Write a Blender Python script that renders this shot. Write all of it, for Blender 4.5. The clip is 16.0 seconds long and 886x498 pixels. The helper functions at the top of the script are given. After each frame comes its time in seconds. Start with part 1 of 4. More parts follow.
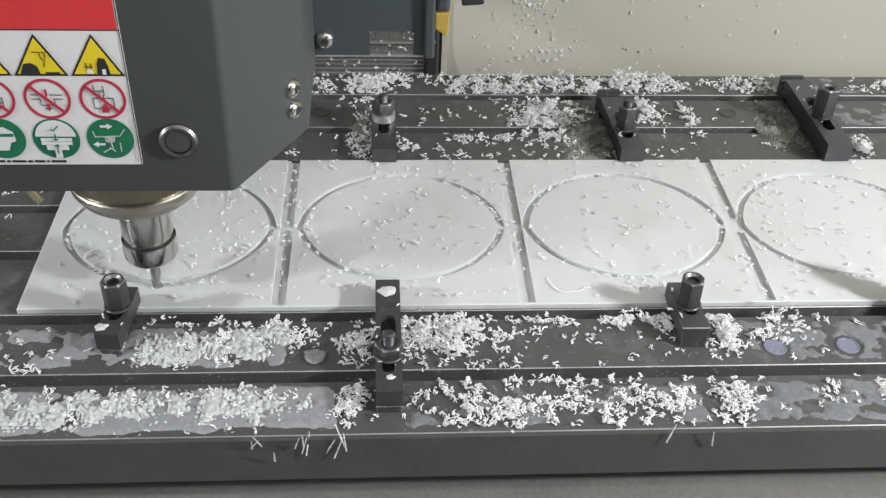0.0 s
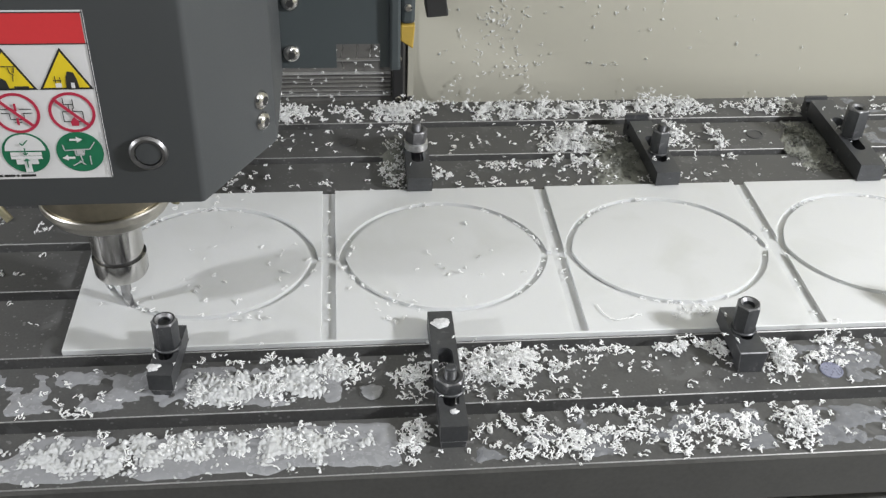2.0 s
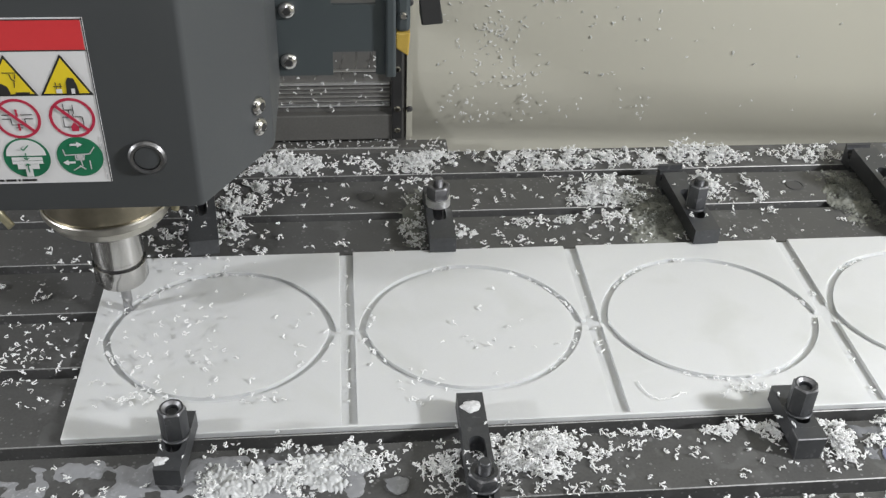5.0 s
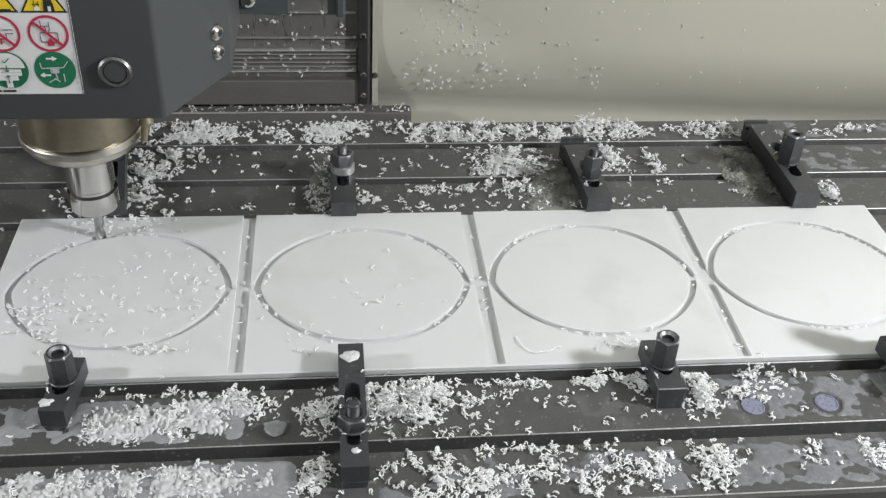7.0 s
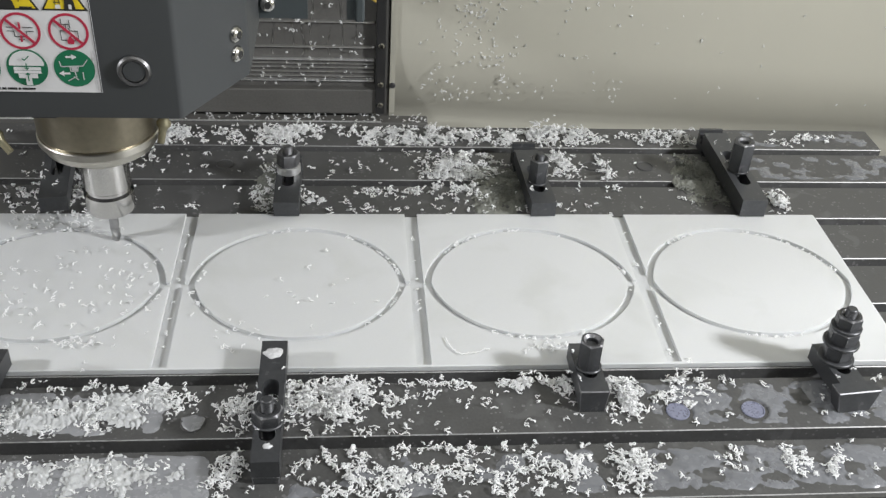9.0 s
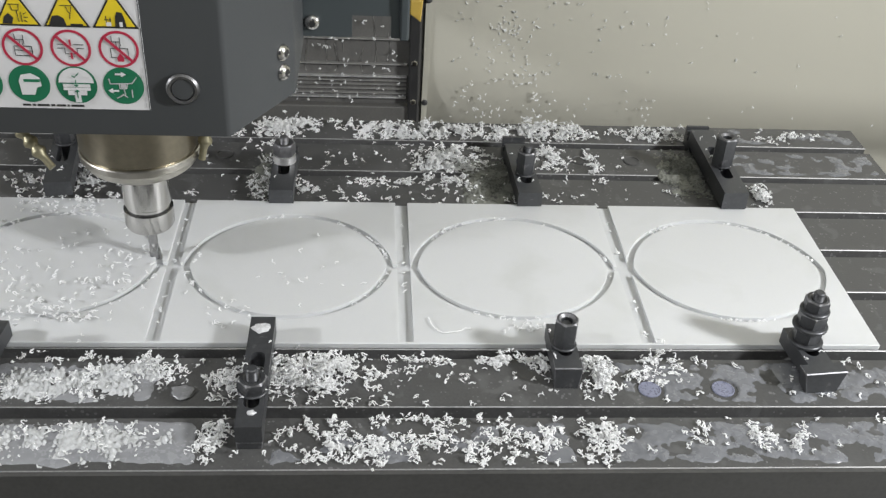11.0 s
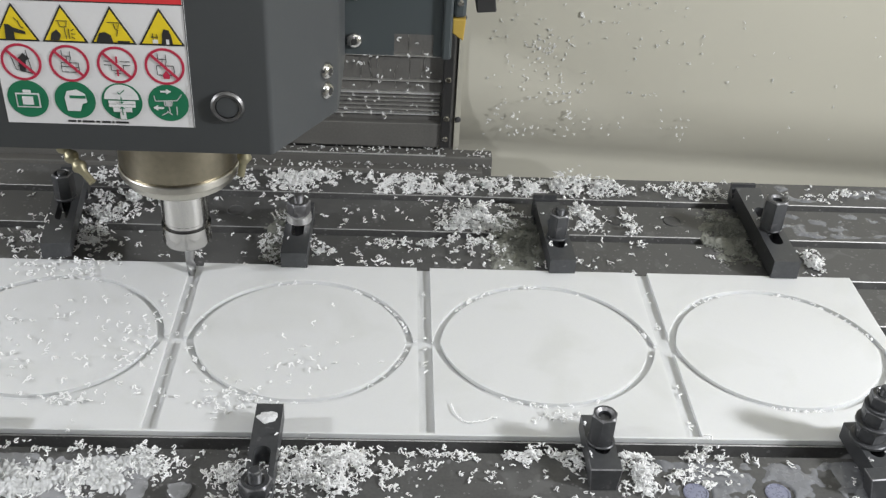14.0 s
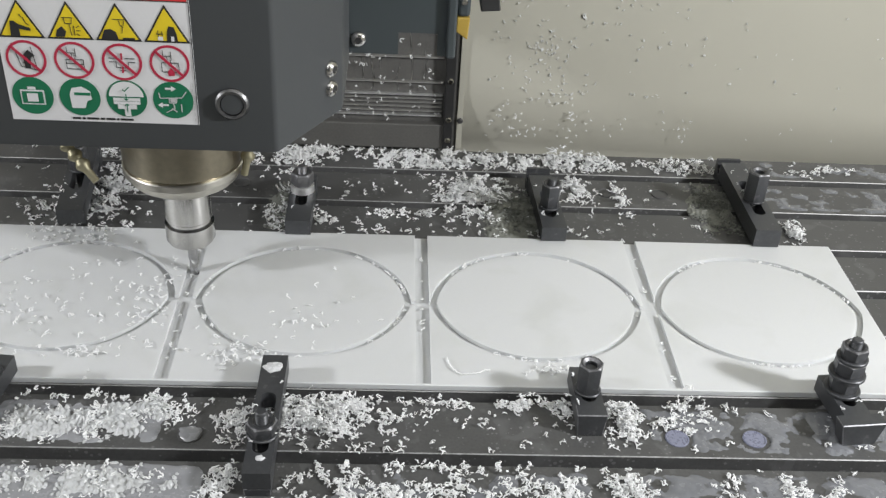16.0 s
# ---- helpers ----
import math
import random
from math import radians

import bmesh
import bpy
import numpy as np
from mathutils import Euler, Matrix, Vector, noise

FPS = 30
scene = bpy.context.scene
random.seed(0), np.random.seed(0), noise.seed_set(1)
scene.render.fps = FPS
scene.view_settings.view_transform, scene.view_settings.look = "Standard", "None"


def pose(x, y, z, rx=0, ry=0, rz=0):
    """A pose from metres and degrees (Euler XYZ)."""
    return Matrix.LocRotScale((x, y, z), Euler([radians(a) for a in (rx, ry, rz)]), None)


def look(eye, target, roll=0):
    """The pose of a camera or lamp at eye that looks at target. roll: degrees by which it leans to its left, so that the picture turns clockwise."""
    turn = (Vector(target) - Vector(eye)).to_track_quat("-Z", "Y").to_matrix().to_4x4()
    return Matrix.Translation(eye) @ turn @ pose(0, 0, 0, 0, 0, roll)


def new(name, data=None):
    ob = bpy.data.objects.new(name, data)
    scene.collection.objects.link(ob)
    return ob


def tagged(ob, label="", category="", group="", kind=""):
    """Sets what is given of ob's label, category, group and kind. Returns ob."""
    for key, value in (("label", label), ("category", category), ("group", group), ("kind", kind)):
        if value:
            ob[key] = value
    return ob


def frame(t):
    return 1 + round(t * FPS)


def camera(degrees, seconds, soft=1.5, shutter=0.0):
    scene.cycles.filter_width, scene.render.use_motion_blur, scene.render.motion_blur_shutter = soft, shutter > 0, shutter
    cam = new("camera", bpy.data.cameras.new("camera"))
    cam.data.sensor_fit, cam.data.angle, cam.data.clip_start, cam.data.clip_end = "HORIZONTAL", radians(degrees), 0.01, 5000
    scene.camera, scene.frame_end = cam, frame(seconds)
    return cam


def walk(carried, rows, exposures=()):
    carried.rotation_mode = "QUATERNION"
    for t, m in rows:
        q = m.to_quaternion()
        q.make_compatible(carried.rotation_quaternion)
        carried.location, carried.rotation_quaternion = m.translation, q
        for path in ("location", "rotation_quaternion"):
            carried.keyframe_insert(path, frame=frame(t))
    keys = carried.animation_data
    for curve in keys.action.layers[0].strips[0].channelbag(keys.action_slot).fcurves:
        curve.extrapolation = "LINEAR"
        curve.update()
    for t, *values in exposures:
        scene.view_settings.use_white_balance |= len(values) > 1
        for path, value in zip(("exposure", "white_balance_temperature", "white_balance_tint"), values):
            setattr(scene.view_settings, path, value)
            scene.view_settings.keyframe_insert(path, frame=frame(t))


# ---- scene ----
cam = camera(46.89, 16.0, soft=1.35)

# seconds, eye x y z, yaw, pitch, roll
CAMERA_ROWS = [
    (0, 0.2895, -1.0413, 1.7883, -4.502, -37.822, 2.379),
    (0.5, 0.3010, -1.0419, 1.7885, -4.717, -37.660, 2.197),
    (1, 0.2916, -1.0493, 1.7878, -5.345, -37.300, 2.224),
    (1.5, 0.2880, -1.0553, 1.7845, -6.024, -36.984, 2.313),
    (2, 0.2892, -1.0598, 1.7852, -6.501, -36.593, 2.304),
    (2.5, 0.2904, -1.0609, 1.7870, -6.655, -36.307, 2.169),
    (3, 0.2897, -1.0610, 1.7867, -6.601, -36.043, 2.074),
    (3.5, 0.2918, -1.0631, 1.7862, -6.300, -35.768, 1.768),
    (6, 0.3024, -1.1261, 1.7857, -6.485, -36.056, 2.355),
    (6.5, 0.3261, -1.1828, 1.7836, -6.867, -36.134, 2.777),
    (7, 0.3303, -1.2292, 1.7850, -7.516, -35.986, 3.252),
    (7.5, 0.3312, -1.2466, 1.7822, -7.399, -35.788, 3.503),
    (8, 0.3293, -1.2396, 1.7788, -7.273, -35.676, 3.467),
    (8.5, 0.3241, -1.2384, 1.7756, -6.993, -35.415, 3.587),
    (9, 0.3289, -1.2306, 1.7731, -6.522, -35.170, 3.687),
    (9.5, 0.3228, -1.2267, 1.7716, -6.246, -34.951, 3.833),
    (12, 0.2919, -1.2125, 1.7700, -4.191, -33.919, 3.158),
    (12.5, 0.2882, -1.2143, 1.7674, -3.767, -33.649, 3.099),
    (13, 0.2836, -1.2116, 1.7668, -3.667, -33.565, 3.179),
    (13.5, 0.2824, -1.2068, 1.7667, -3.640, -33.598, 3.335),
    (14, 0.2820, -1.2033, 1.7691, -3.552, -33.640, 3.373),
    (14.5, 0.2794, -1.2044, 1.7686, -3.547, -33.516, 3.487),
    (15, 0.2789, -1.2001, 1.7618, -3.507, -33.279, 3.504),
    (15.5, 0.2758, -1.2007, 1.7647, -3.581, -33.427, 3.519),
    (16, 0.2783, -1.2061, 1.7639, -3.509, -33.441, 3.458),
]
walk(cam, [(t, pose(x, y, z, 0, 0, yaw) @ pose(0, 0, 0, 90 + pitch) @ pose(0, 0, 0, 0, 0, roll))
           for t, x, y, z, yaw, pitch, roll in CAMERA_ROWS],
     exposures=[(0, 0.15), (3.5, 0.03), (6, -0.05), (9.5, -0.07), (12, 0.06), (16, -0.01)])

# how far the table has slid: seconds, x, y (the spindle stays at x = y = 0)
TABLE_ROWS = [
    (0, 0.4805, 0.1300), (0.5, 0.5066, 0.1271), (1, 0.5331, 0.1179), (1.5, 0.5590, 0.1030), (2, 0.5818, 0.0841),
    (2.5, 0.6020, 0.0613), (3, 0.6167, 0.0385), (3.5, 0.6265, 0.0126), (4, 0.6243, -0.0120), (4.5, 0.6190, -0.0361),
    (5, 0.6085, -0.0585), (5.5, 0.5932, -0.0789), (6, 0.5758, -0.0983), (6.5, 0.5527, -0.1147), (7, 0.5288, -0.1238),
    (7.5, 0.5015, -0.1278), (8, 0.4738, -0.1275), (8.5, 0.4465, -0.1195), (9, 0.4207, -0.1060), (9.5, 0.3978, -0.0867),
    (10, 0.3740, -0.0708), (10.5, 0.3595, -0.0473), (11, 0.3511, -0.0214), (11.3, 0.3490, -0.0040), (11.55, 0.3300, -0.0040),
    (11.8, 0.3280, -0.0175), (12, 0.3278, -0.0294), (12.5, 0.3267, -0.0588), (13, 0.3269, -0.0890), (13.5, 0.3271, -0.1196),
    (14, 0.3273, -0.1508), (14.3, 0.3250, -0.1696), (14.5, 0.3217, -0.1572), (15, 0.3211, -0.1239), (15.5, 0.3206, -0.0953),
    (16, 0.3205, -0.0651),
]

# ---- light: two work lamps high at the front, and the lit shop behind the open doors ----
world = bpy.data.worlds.new("shop")
scene.world = world
world.use_nodes = True
world.node_tree.nodes["Background"].inputs[0].default_value = (0.9, 0.95, 1.0, 1)
world.node_tree.nodes["Background"].inputs[1].default_value = 0.06
scene.view_settings.exposure = 0.0


def lamp(name, eye, target, power, sx, sy, colour=(0.952, 0.962, 1.0)):
    data = bpy.data.lights.new(name, "AREA")
    data.shape, data.size, data.size_y, data.energy, data.color = "RECTANGLE", sx, sy, power, colour
    ob = new(name, data)
    ob.matrix_world = look(eye, target)
    return ob


lamp("door_lamp", (0.205, -1.40, 2.20), (0.8, 0.4, 0.9), 3.7, 0.06, 0.06)
lamp("work_lamp_left", (-1.50, -0.52, 1.74), (0.4, 0.2, 0.9), 21, 0.14, 0.10)
lamp("work_lamp_right", (2.25, -1.0, 2.08), (0.5, 0.15, 0.95), 58, 0.24, 0.16)
# added soft fill from above, not one of the machine's lamps
lamp("overhead_fill", (0.5, -0.75, 2.57), (0.5, -0.2, 0.9), 6, 1.6, 0.8)

# ---- materials ----


def material(name, colour, rough=0.5, metal=0.0, spread=0.12, scale=30.0, fine=400.0, bump=0.05, depth=0.0006, ramp=None, coat=0.0, sss=0.0, rvar=0.15):
    """Base colour varied by two noises; roughness and relief follow them."""
    m = bpy.data.materials.new(name)
    m.use_nodes = True
    nt = m.node_tree
    n, l = nt.nodes, nt.links
    b = n["Principled BSDF"]
    tc = n.new("ShaderNodeTexCoord")
    big, small = n.new("ShaderNodeTexNoise"), n.new("ShaderNodeTexNoise")
    big.inputs["Scale"].default_value, small.inputs["Scale"].default_value = scale, fine
    big.inputs["Detail"].default_value, small.inputs["Detail"].default_value = 5, 3
    for t in (big, small):
        l.new(tc.outputs["Object"], t.inputs["Vector"])
    mix = n.new("ShaderNodeMix")
    mix.data_type = "RGBA"
    c2 = [min(1, c * (1 + spread)) for c in colour] if ramp is None else ramp
    mix.inputs[6].default_value = (*[c * (1 - spread) for c in colour], 1)
    mix.inputs[7].default_value = (*c2, 1)
    add = n.new("ShaderNodeMath")
    add.operation = "MULTIPLY_ADD"
    add.inputs[1].default_value = 1.0
    l.new(small.outputs["Fac"], add.inputs[0])
    half = n.new("ShaderNodeMath")
    half.operation = "MULTIPLY"
    half.inputs[1].default_value = 0.65
    l.new(big.outputs["Fac"], half.inputs[0])
    l.new(half.outputs[0], add.inputs[2])
    l.new(add.outputs[0], mix.inputs[0])
    l.new(mix.outputs[2], b.inputs["Base Color"])
    rr = n.new("ShaderNodeMapRange")
    rr.inputs[3].default_value, rr.inputs[4].default_value = max(0.02, rough - rvar), min(1, rough + rvar)
    l.new(add.outputs[0], rr.inputs[0])
    l.new(rr.outputs[0], b.inputs["Roughness"])
    b.inputs["Metallic"].default_value = metal
    if coat:
        b.inputs["Coat Weight"].default_value = coat
    if sss:
        b.inputs["Subsurface Weight"].default_value = sss
        b.inputs["Subsurface Radius"].default_value = (1.0, 1.0, 0.95)
        b.inputs["Subsurface Scale"].default_value = 0.005
    if bump:
        bp = n.new("ShaderNodeBump")
        bp.inputs["Strength"].default_value, bp.inputs["Distance"].default_value = bump, depth
        l.new(add.outputs[0], bp.inputs["Height"])
        l.new(bp.outputs[0], b.inputs["Normal"])
    return m


def table_material():
    """Dark wet cast iron with lighter dried coolant smears and scratches."""
    m = material("cast_iron", (0.058, 0.058, 0.057), rough=0.34, metal=0.0, spread=0.45, scale=22, fine=260, bump=0.15, rvar=0.18)
    nt = m.node_tree
    n, l = nt.nodes, nt.links
    b = n["Principled BSDF"]
    old = b.inputs["Base Color"].links[0].from_socket
    tc = n.new("ShaderNodeTexCoord")
    smear = n.new("ShaderNodeTexNoise")
    smear.inputs["Scale"].default_value, smear.inputs["Detail"].default_value, smear.inputs["Distortion"].default_value = 26, 3, 0.6
    l.new(tc.outputs["Object"], smear.inputs["Vector"])
    ramp = n.new("ShaderNodeMapRange")
    ramp.inputs[1].default_value, ramp.inputs[2].default_value, ramp.inputs[4].default_value = 0.60, 0.66, 0.55
    l.new(smear.outputs["Fac"], ramp.inputs[0])
    mix = n.new("ShaderNodeMix")
    mix.data_type = "RGBA"
    mix.inputs[7].default_value = (0.12, 0.12, 0.12, 1)
    l.new(old, mix.inputs[6])
    l.new(ramp.outputs[0], mix.inputs[0])
    # small dried drops
    cell = n.new("ShaderNodeTexVoronoi")
    cell.inputs["Scale"].default_value = 125
    l.new(tc.outputs["Object"], cell.inputs["Vector"])
    size = n.new("ShaderNodeTexNoise")
    size.inputs["Scale"].default_value = 40
    l.new(tc.outputs["Object"], size.inputs["Vector"])
    less = n.new("ShaderNodeMath")
    less.operation = "MULTIPLY_ADD"
    less.inputs[1].default_value, less.inputs[2].default_value = -0.9, 0.60
    l.new(size.outputs["Fac"], less.inputs[0])
    drop = n.new("ShaderNodeMath")
    drop.operation = "LESS_THAN"
    l.new(cell.outputs["Distance"], drop.inputs[0])
    l.new(less.outputs[0], drop.inputs[1])
    mix2 = n.new("ShaderNodeMix")
    mix2.data_type = "RGBA"
    mix2.inputs[7].default_value = (0.15, 0.15, 0.15, 1)
    l.new(mix.outputs[2], mix2.inputs[6])
    l.new(drop.outputs[0], mix2.inputs[0])
    l.new(mix2.outputs[2], b.inputs["Base Color"])
    return m


IRON = table_material()
# worn rims, coloured brighter still for the highlights along the slots
IRON_EDGE = material("worn_lit_edge", (0.20, 0.20, 0.196), 0.42, 0.7, 0.9, 10, 300, 0.1)
FRONT_IRON = material("scraped_iron", (0.046, 0.046, 0.044), 0.45, 0, 0.5, 16, 180, 0.2)
SLOT_DARK = material("slot_iron", (0.06, 0.06, 0.06), 0.5, 0, 0.3, 40, 300, 0.1)
# sheet white toned down: shade inside the cuts is put into this colour
MILLED = material("shaded_milled_web", (0.53, 0.54, 0.54), 0.55, 0, 0.10, 30, 600, 0.15, 0.0004, sss=0.7)
PLASTIC = material("white_polyethylene", (0.60, 0.61, 0.61), 0.40, 0, 0.035, 7, 500, 0.08, 0.0003, sss=0.7)


def stained(m):
    """Faint yellow-grey coolant smudges over the sheet."""
    n, l = m.node_tree.nodes, m.node_tree.links
    b = n["Principled BSDF"]
    old = b.inputs["Base Color"].links[0].from_socket
    tc, blot, fac, mix = n.new("ShaderNodeTexCoord"), n.new("ShaderNodeTexNoise"), n.new("ShaderNodeMapRange"), n.new("ShaderNodeMix")
    blot.inputs["Scale"].default_value, blot.inputs["Detail"].default_value, blot.inputs["Distortion"].default_value = 9, 4, 0.5
    l.new(tc.outputs["Object"], blot.inputs["Vector"])
    fac.inputs[1].default_value, fac.inputs[2].default_value, fac.inputs[4].default_value = 0.52, 0.72, 0.42
    l.new(blot.outputs["Fac"], fac.inputs[0])
    mix.data_type = "RGBA"
    mix.inputs[7].default_value = (0.505, 0.517, 0.492, 1)
    l.new(fac.outputs[0], mix.inputs[0])
    l.new(old, mix.inputs[6])
    l.new(mix.outputs[2], b.inputs["Base Color"])


stained(PLASTIC)
CHIP = material("plastic_chip", (0.85, 0.855, 0.85), 0.5, 0, 0.05, 60, 400, 0)
CHIP_WET = material("wet_plastic_chip", (0.165, 0.17, 0.15), 0.4, 0, 0.3, 40, 400, 0)
SLURRY = material("soaked_chip_slurry", (0.46, 0.47, 0.47), 0.22, 0, 0.20, 90, 400, 0.2, 0.001)
THIN_MILK = material("thin_milky_coolant", (0.150, 0.155, 0.165), 0.16, 0, 0.2, 14, 90, 0.05, 0.001)
MILK = material("milky_coolant", (0.25, 0.255, 0.265), 0.14, 0, 0.10, 18, 160, 0.03, 0.001)
OXIDE = material("black_oxide_steel", (0.055, 0.057, 0.060), 0.34, 0.35, 0.3, 40, 200, 0.04, rvar=0.1)


def spotted(m, scale, low, colour):
    n, l = m.node_tree.nodes, m.node_tree.links
    b = n["Principled BSDF"]
    old = b.inputs["Base Color"].links[0].from_socket
    tc, blot, fac, mix = n.new("ShaderNodeTexCoord"), n.new("ShaderNodeTexNoise"), n.new("ShaderNodeMapRange"), n.new("ShaderNodeMix")
    blot.inputs["Scale"].default_value, blot.inputs["Detail"].default_value = scale, 3
    l.new(tc.outputs["Object"], blot.inputs["Vector"])
    fac.inputs[1].default_value, fac.inputs[2].default_value = low, low + 0.05
    l.new(blot.outputs["Fac"], fac.inputs[0])
    mix.data_type = "RGBA"
    mix.inputs[7].default_value = (*colour, 1)
    l.new(fac.outputs[0], mix.inputs[0])
    l.new(old, mix.inputs[6])
    l.new(mix.outputs[2], b.inputs["Base Color"])


spotted(OXIDE, 75, 0.64, (0.11, 0.11, 0.115))
OXIDE_EDGE = material("rubbed_oxide_edge", (0.16, 0.16, 0.165), 0.36, 0.7, 0.7, 90, 400, 0.1)
STEEL = material("ground_steel", (0.56, 0.55, 0.53), 0.17, 1.0, 0.06, 30, 300, 0, rvar=0.03)
BEZEL = material("dull_steel_bezel", (0.15, 0.15, 0.15), 0.3, 0.9, 0.2, 60, 300, 0.05)
STUD = material("stud_steel", (0.16, 0.16, 0.165), 0.38, 0.8, 0.3, 60, 300, 0.1)
CARBIDE = material("carbide", (0.35, 0.35, 0.35), 0.3, 1.0, 0.2, 60, 300, 0.05)
BRONZE = material("gold_anodised_steel", (0.225, 0.20, 0.148), 0.30, 0.9, 0.22, 14, 120, 0, rvar=0.05)
FLANGE = material("oily_steel_flange", (0.50, 0.48, 0.43), 0.30, 1.0, 0.15, 20, 120, 0, rvar=0.05)
BRASS = material("tarnished_brass", (0.25, 0.23, 0.15), 0.38, 0.6, 0.25, 50, 300, 0.1)
HEAD = material("dark_grey_powder_coat", (0.050, 0.054, 0.056), 0.42, 0, 0.06, 8, 900, 0.12, 0.0004)
BACK = material("dark_grey_cover_paint", (0.045, 0.055, 0.058), 0.4, 0, 0.1, 10, 600, 0.08)
COLUMN = material("dark_oiled_steel", (0.105, 0.103, 0.096), 0.48, 0.15, 0.3, 12, 200, 0.06)
COVER = material("way_cover_steel", (0.17, 0.165, 0.155), 0.38, 0.3, 0.3, 9, 160, 0.06)
BEIGE = material("beige_enamel_sheet", (0.535, 0.522, 0.443), 0.30, 0, 0.03, 3, 500, 0.05, 0.0004)
SEAL = material("black_seal_strip", (0.018, 0.018, 0.018), 0.5, 0, 0.3, 30, 300, 0.1)
LIGHT_METAL = material("bright_aluminium", (0.78, 0.78, 0.77), 0.36, 0.9, 0.15, 30, 300, 0.05)
STRIP = material("dull_wiper_steel", (0.36, 0.355, 0.34), 0.4, 0.7, 0.3, 30, 300, 0.05)
WHITE = material("sticker_white", (0.63, 0.63, 0.63), 0.35, 0, 0.03, 20, 300, 0)
RED = material("sticker_red", (0.55, 0.035, 0.04), 0.35, 0, 0.05, 20, 300, 0)
YELLOW = material("sticker_yellow", (0.68, 0.52, 0.02), 0.35, 0, 0.04, 20, 300, 0)
GREEN = material("sticker_green", (0.010, 0.14, 0.066), 0.35, 0, 0.05, 20, 300, 0)
INK = material("sticker_black", (0.02, 0.02, 0.02), 0.4, 0, 0.1, 20, 300, 0)
PINK = material("sticker_crimson", (0.40, 0.022, 0.055), 0.35, 0, 0.05, 20, 300, 0)
GREY_INK = material("sticker_grey", (0.42, 0.42, 0.42), 0.4, 0, 0.1, 20, 300, 0)
PLUG = material("blue_grey_plug", (0.20, 0.21, 0.28), 0.2, 0.2, 0.15, 60, 300, 0.05)
YELLOW_PLASTIC = material("amber_plastic", (0.38, 0.26, 0.05), 0.35, 0, 0.1, 40, 300, 0.05)

# ---- mesh helpers ----


def part(name, bm, mat, parent=None, label="", smooth=False, at=None):
    bmesh.ops.recalc_face_normals(bm, faces=bm.faces)
    me = bpy.data.meshes.new(name)
    bm.to_mesh(me)
    bm.free()
    for m in (mat if isinstance(mat, (list, tuple)) else [mat]):
        me.materials.append(m)
    if smooth:
        for p in me.polygons:
            p.use_smooth = True
        me.set_sharp_from_angle(angle=radians(35))
    ob = new(name, me)
    ob.parent = parent
    if at:
        ob.location = at
    if label:
        tagged(ob, label)
    return ob


def thing(name, at, label, category, group="", kind=""):
    ob = new(name)
    ob.empty_display_size = 0.05
    ob.location = at
    return tagged(ob, label, category, group, kind)


def box(bm, x0, x1, y0, y1, z0, z1, bevel=0.0, seg=2):
    vs = [bm.verts.new((x, y, z)) for z in (z0, z1) for x, y in ((x0, y0), (x1, y0), (x1, y1), (x0, y1))]
    fs = [bm.faces.new([vs[i] for i in q]) for q in ((3, 2, 1, 0), (4, 5, 6, 7), (0, 1, 5, 4), (1, 2, 6, 5), (2, 3, 7, 6), (3, 0, 4, 7))]
    if bevel:
        bmesh.ops.bevel(bm, geom=list({e for f in fs for e in f.edges}), offset=bevel, segments=seg, affect="EDGES", profile=0.5)
    return bm


def prism(bm, poly, z0, z1, m=None, bevel=0.0):
    """A flat polygon, raised from z0 to z1, then laid by m."""
    m = m or Matrix()
    lo = [bm.verts.new(m @ Vector((x, y, z0))) for x, y in poly]
    hi = [bm.verts.new(m @ Vector((x, y, z1))) for x, y in poly]
    fs = [bm.faces.new(lo[::-1]), bm.faces.new(hi)]
    k = len(poly)
    fs += [bm.faces.new((lo[i], lo[(i + 1) % k], hi[(i + 1) % k], hi[i])) for i in range(k)]
    if bevel:
        bmesh.ops.bevel(bm, geom=list({e for f in fs for e in f.edges}), offset=bevel, segments=2, affect="EDGES", profile=0.5)
    return bm


def ring_poly(r, k, turn=0.0, cx=0.0, cy=0.0):
    return [(cx + r * math.cos(turn + 2 * math.pi * i / k), cy + r * math.sin(turn + 2 * math.pi * i / k)) for i in range(k)]


def lathe(bm, profile, k=48, m=None):
    """A profile of (radius, height) turned round z; ends with radius 0 are closed."""
    m = m or Matrix()
    rows = []
    for r, z in profile:
        if r <= 0:
            rows.append([bm.verts.new(m @ Vector((0, 0, z)))])
        else:
            rows.append([bm.verts.new(m @ Vector((r * math.cos(2 * math.pi * i / k), r * math.sin(2 * math.pi * i / k), z))) for i in range(k)])
    for a, b in zip(rows, rows[1:]):
        for i in range(k):
            j = (i + 1) % k
            if len(a) == 1 and len(b) == 1:
                continue
            if len(a) == 1:
                bm.faces.new((a[0], b[j], b[i]))
            elif len(b) == 1:
                bm.faces.new((a[i], a[j], b[0]))
            else:
                bm.faces.new((a[i], a[j], b[j], b[i]))
    return bm


def ring_plate(bm, outer, inner, z0, z1, m=None):
    """A plate with one hole; outer and inner have as many points."""
    m = m or Matrix()
    k = len(outer)
    v = [[bm.verts.new(m @ Vector((x, y, z))) for x, y in loop] for z in (z0, z1) for loop in (outer, inner)]
    for i in range(k):
        j = (i + 1) % k
        bm.faces.new((v[0][j], v[0][i], v[1][i], v[1][j]))
        bm.faces.new((v[2][i], v[2][j], v[3][j], v[3][i]))
        bm.faces.new((v[0][i], v[0][j], v[2][j], v[2][i]))
        bm.faces.new((v[1][j], v[1][i], v[3][i], v[3][j]))
    return bm


def upright(x, y, z):
    """Lays a drawing of x and y onto a wall that faces -y, at that place."""
    return pose(x, y, z, 90, 0, 0)


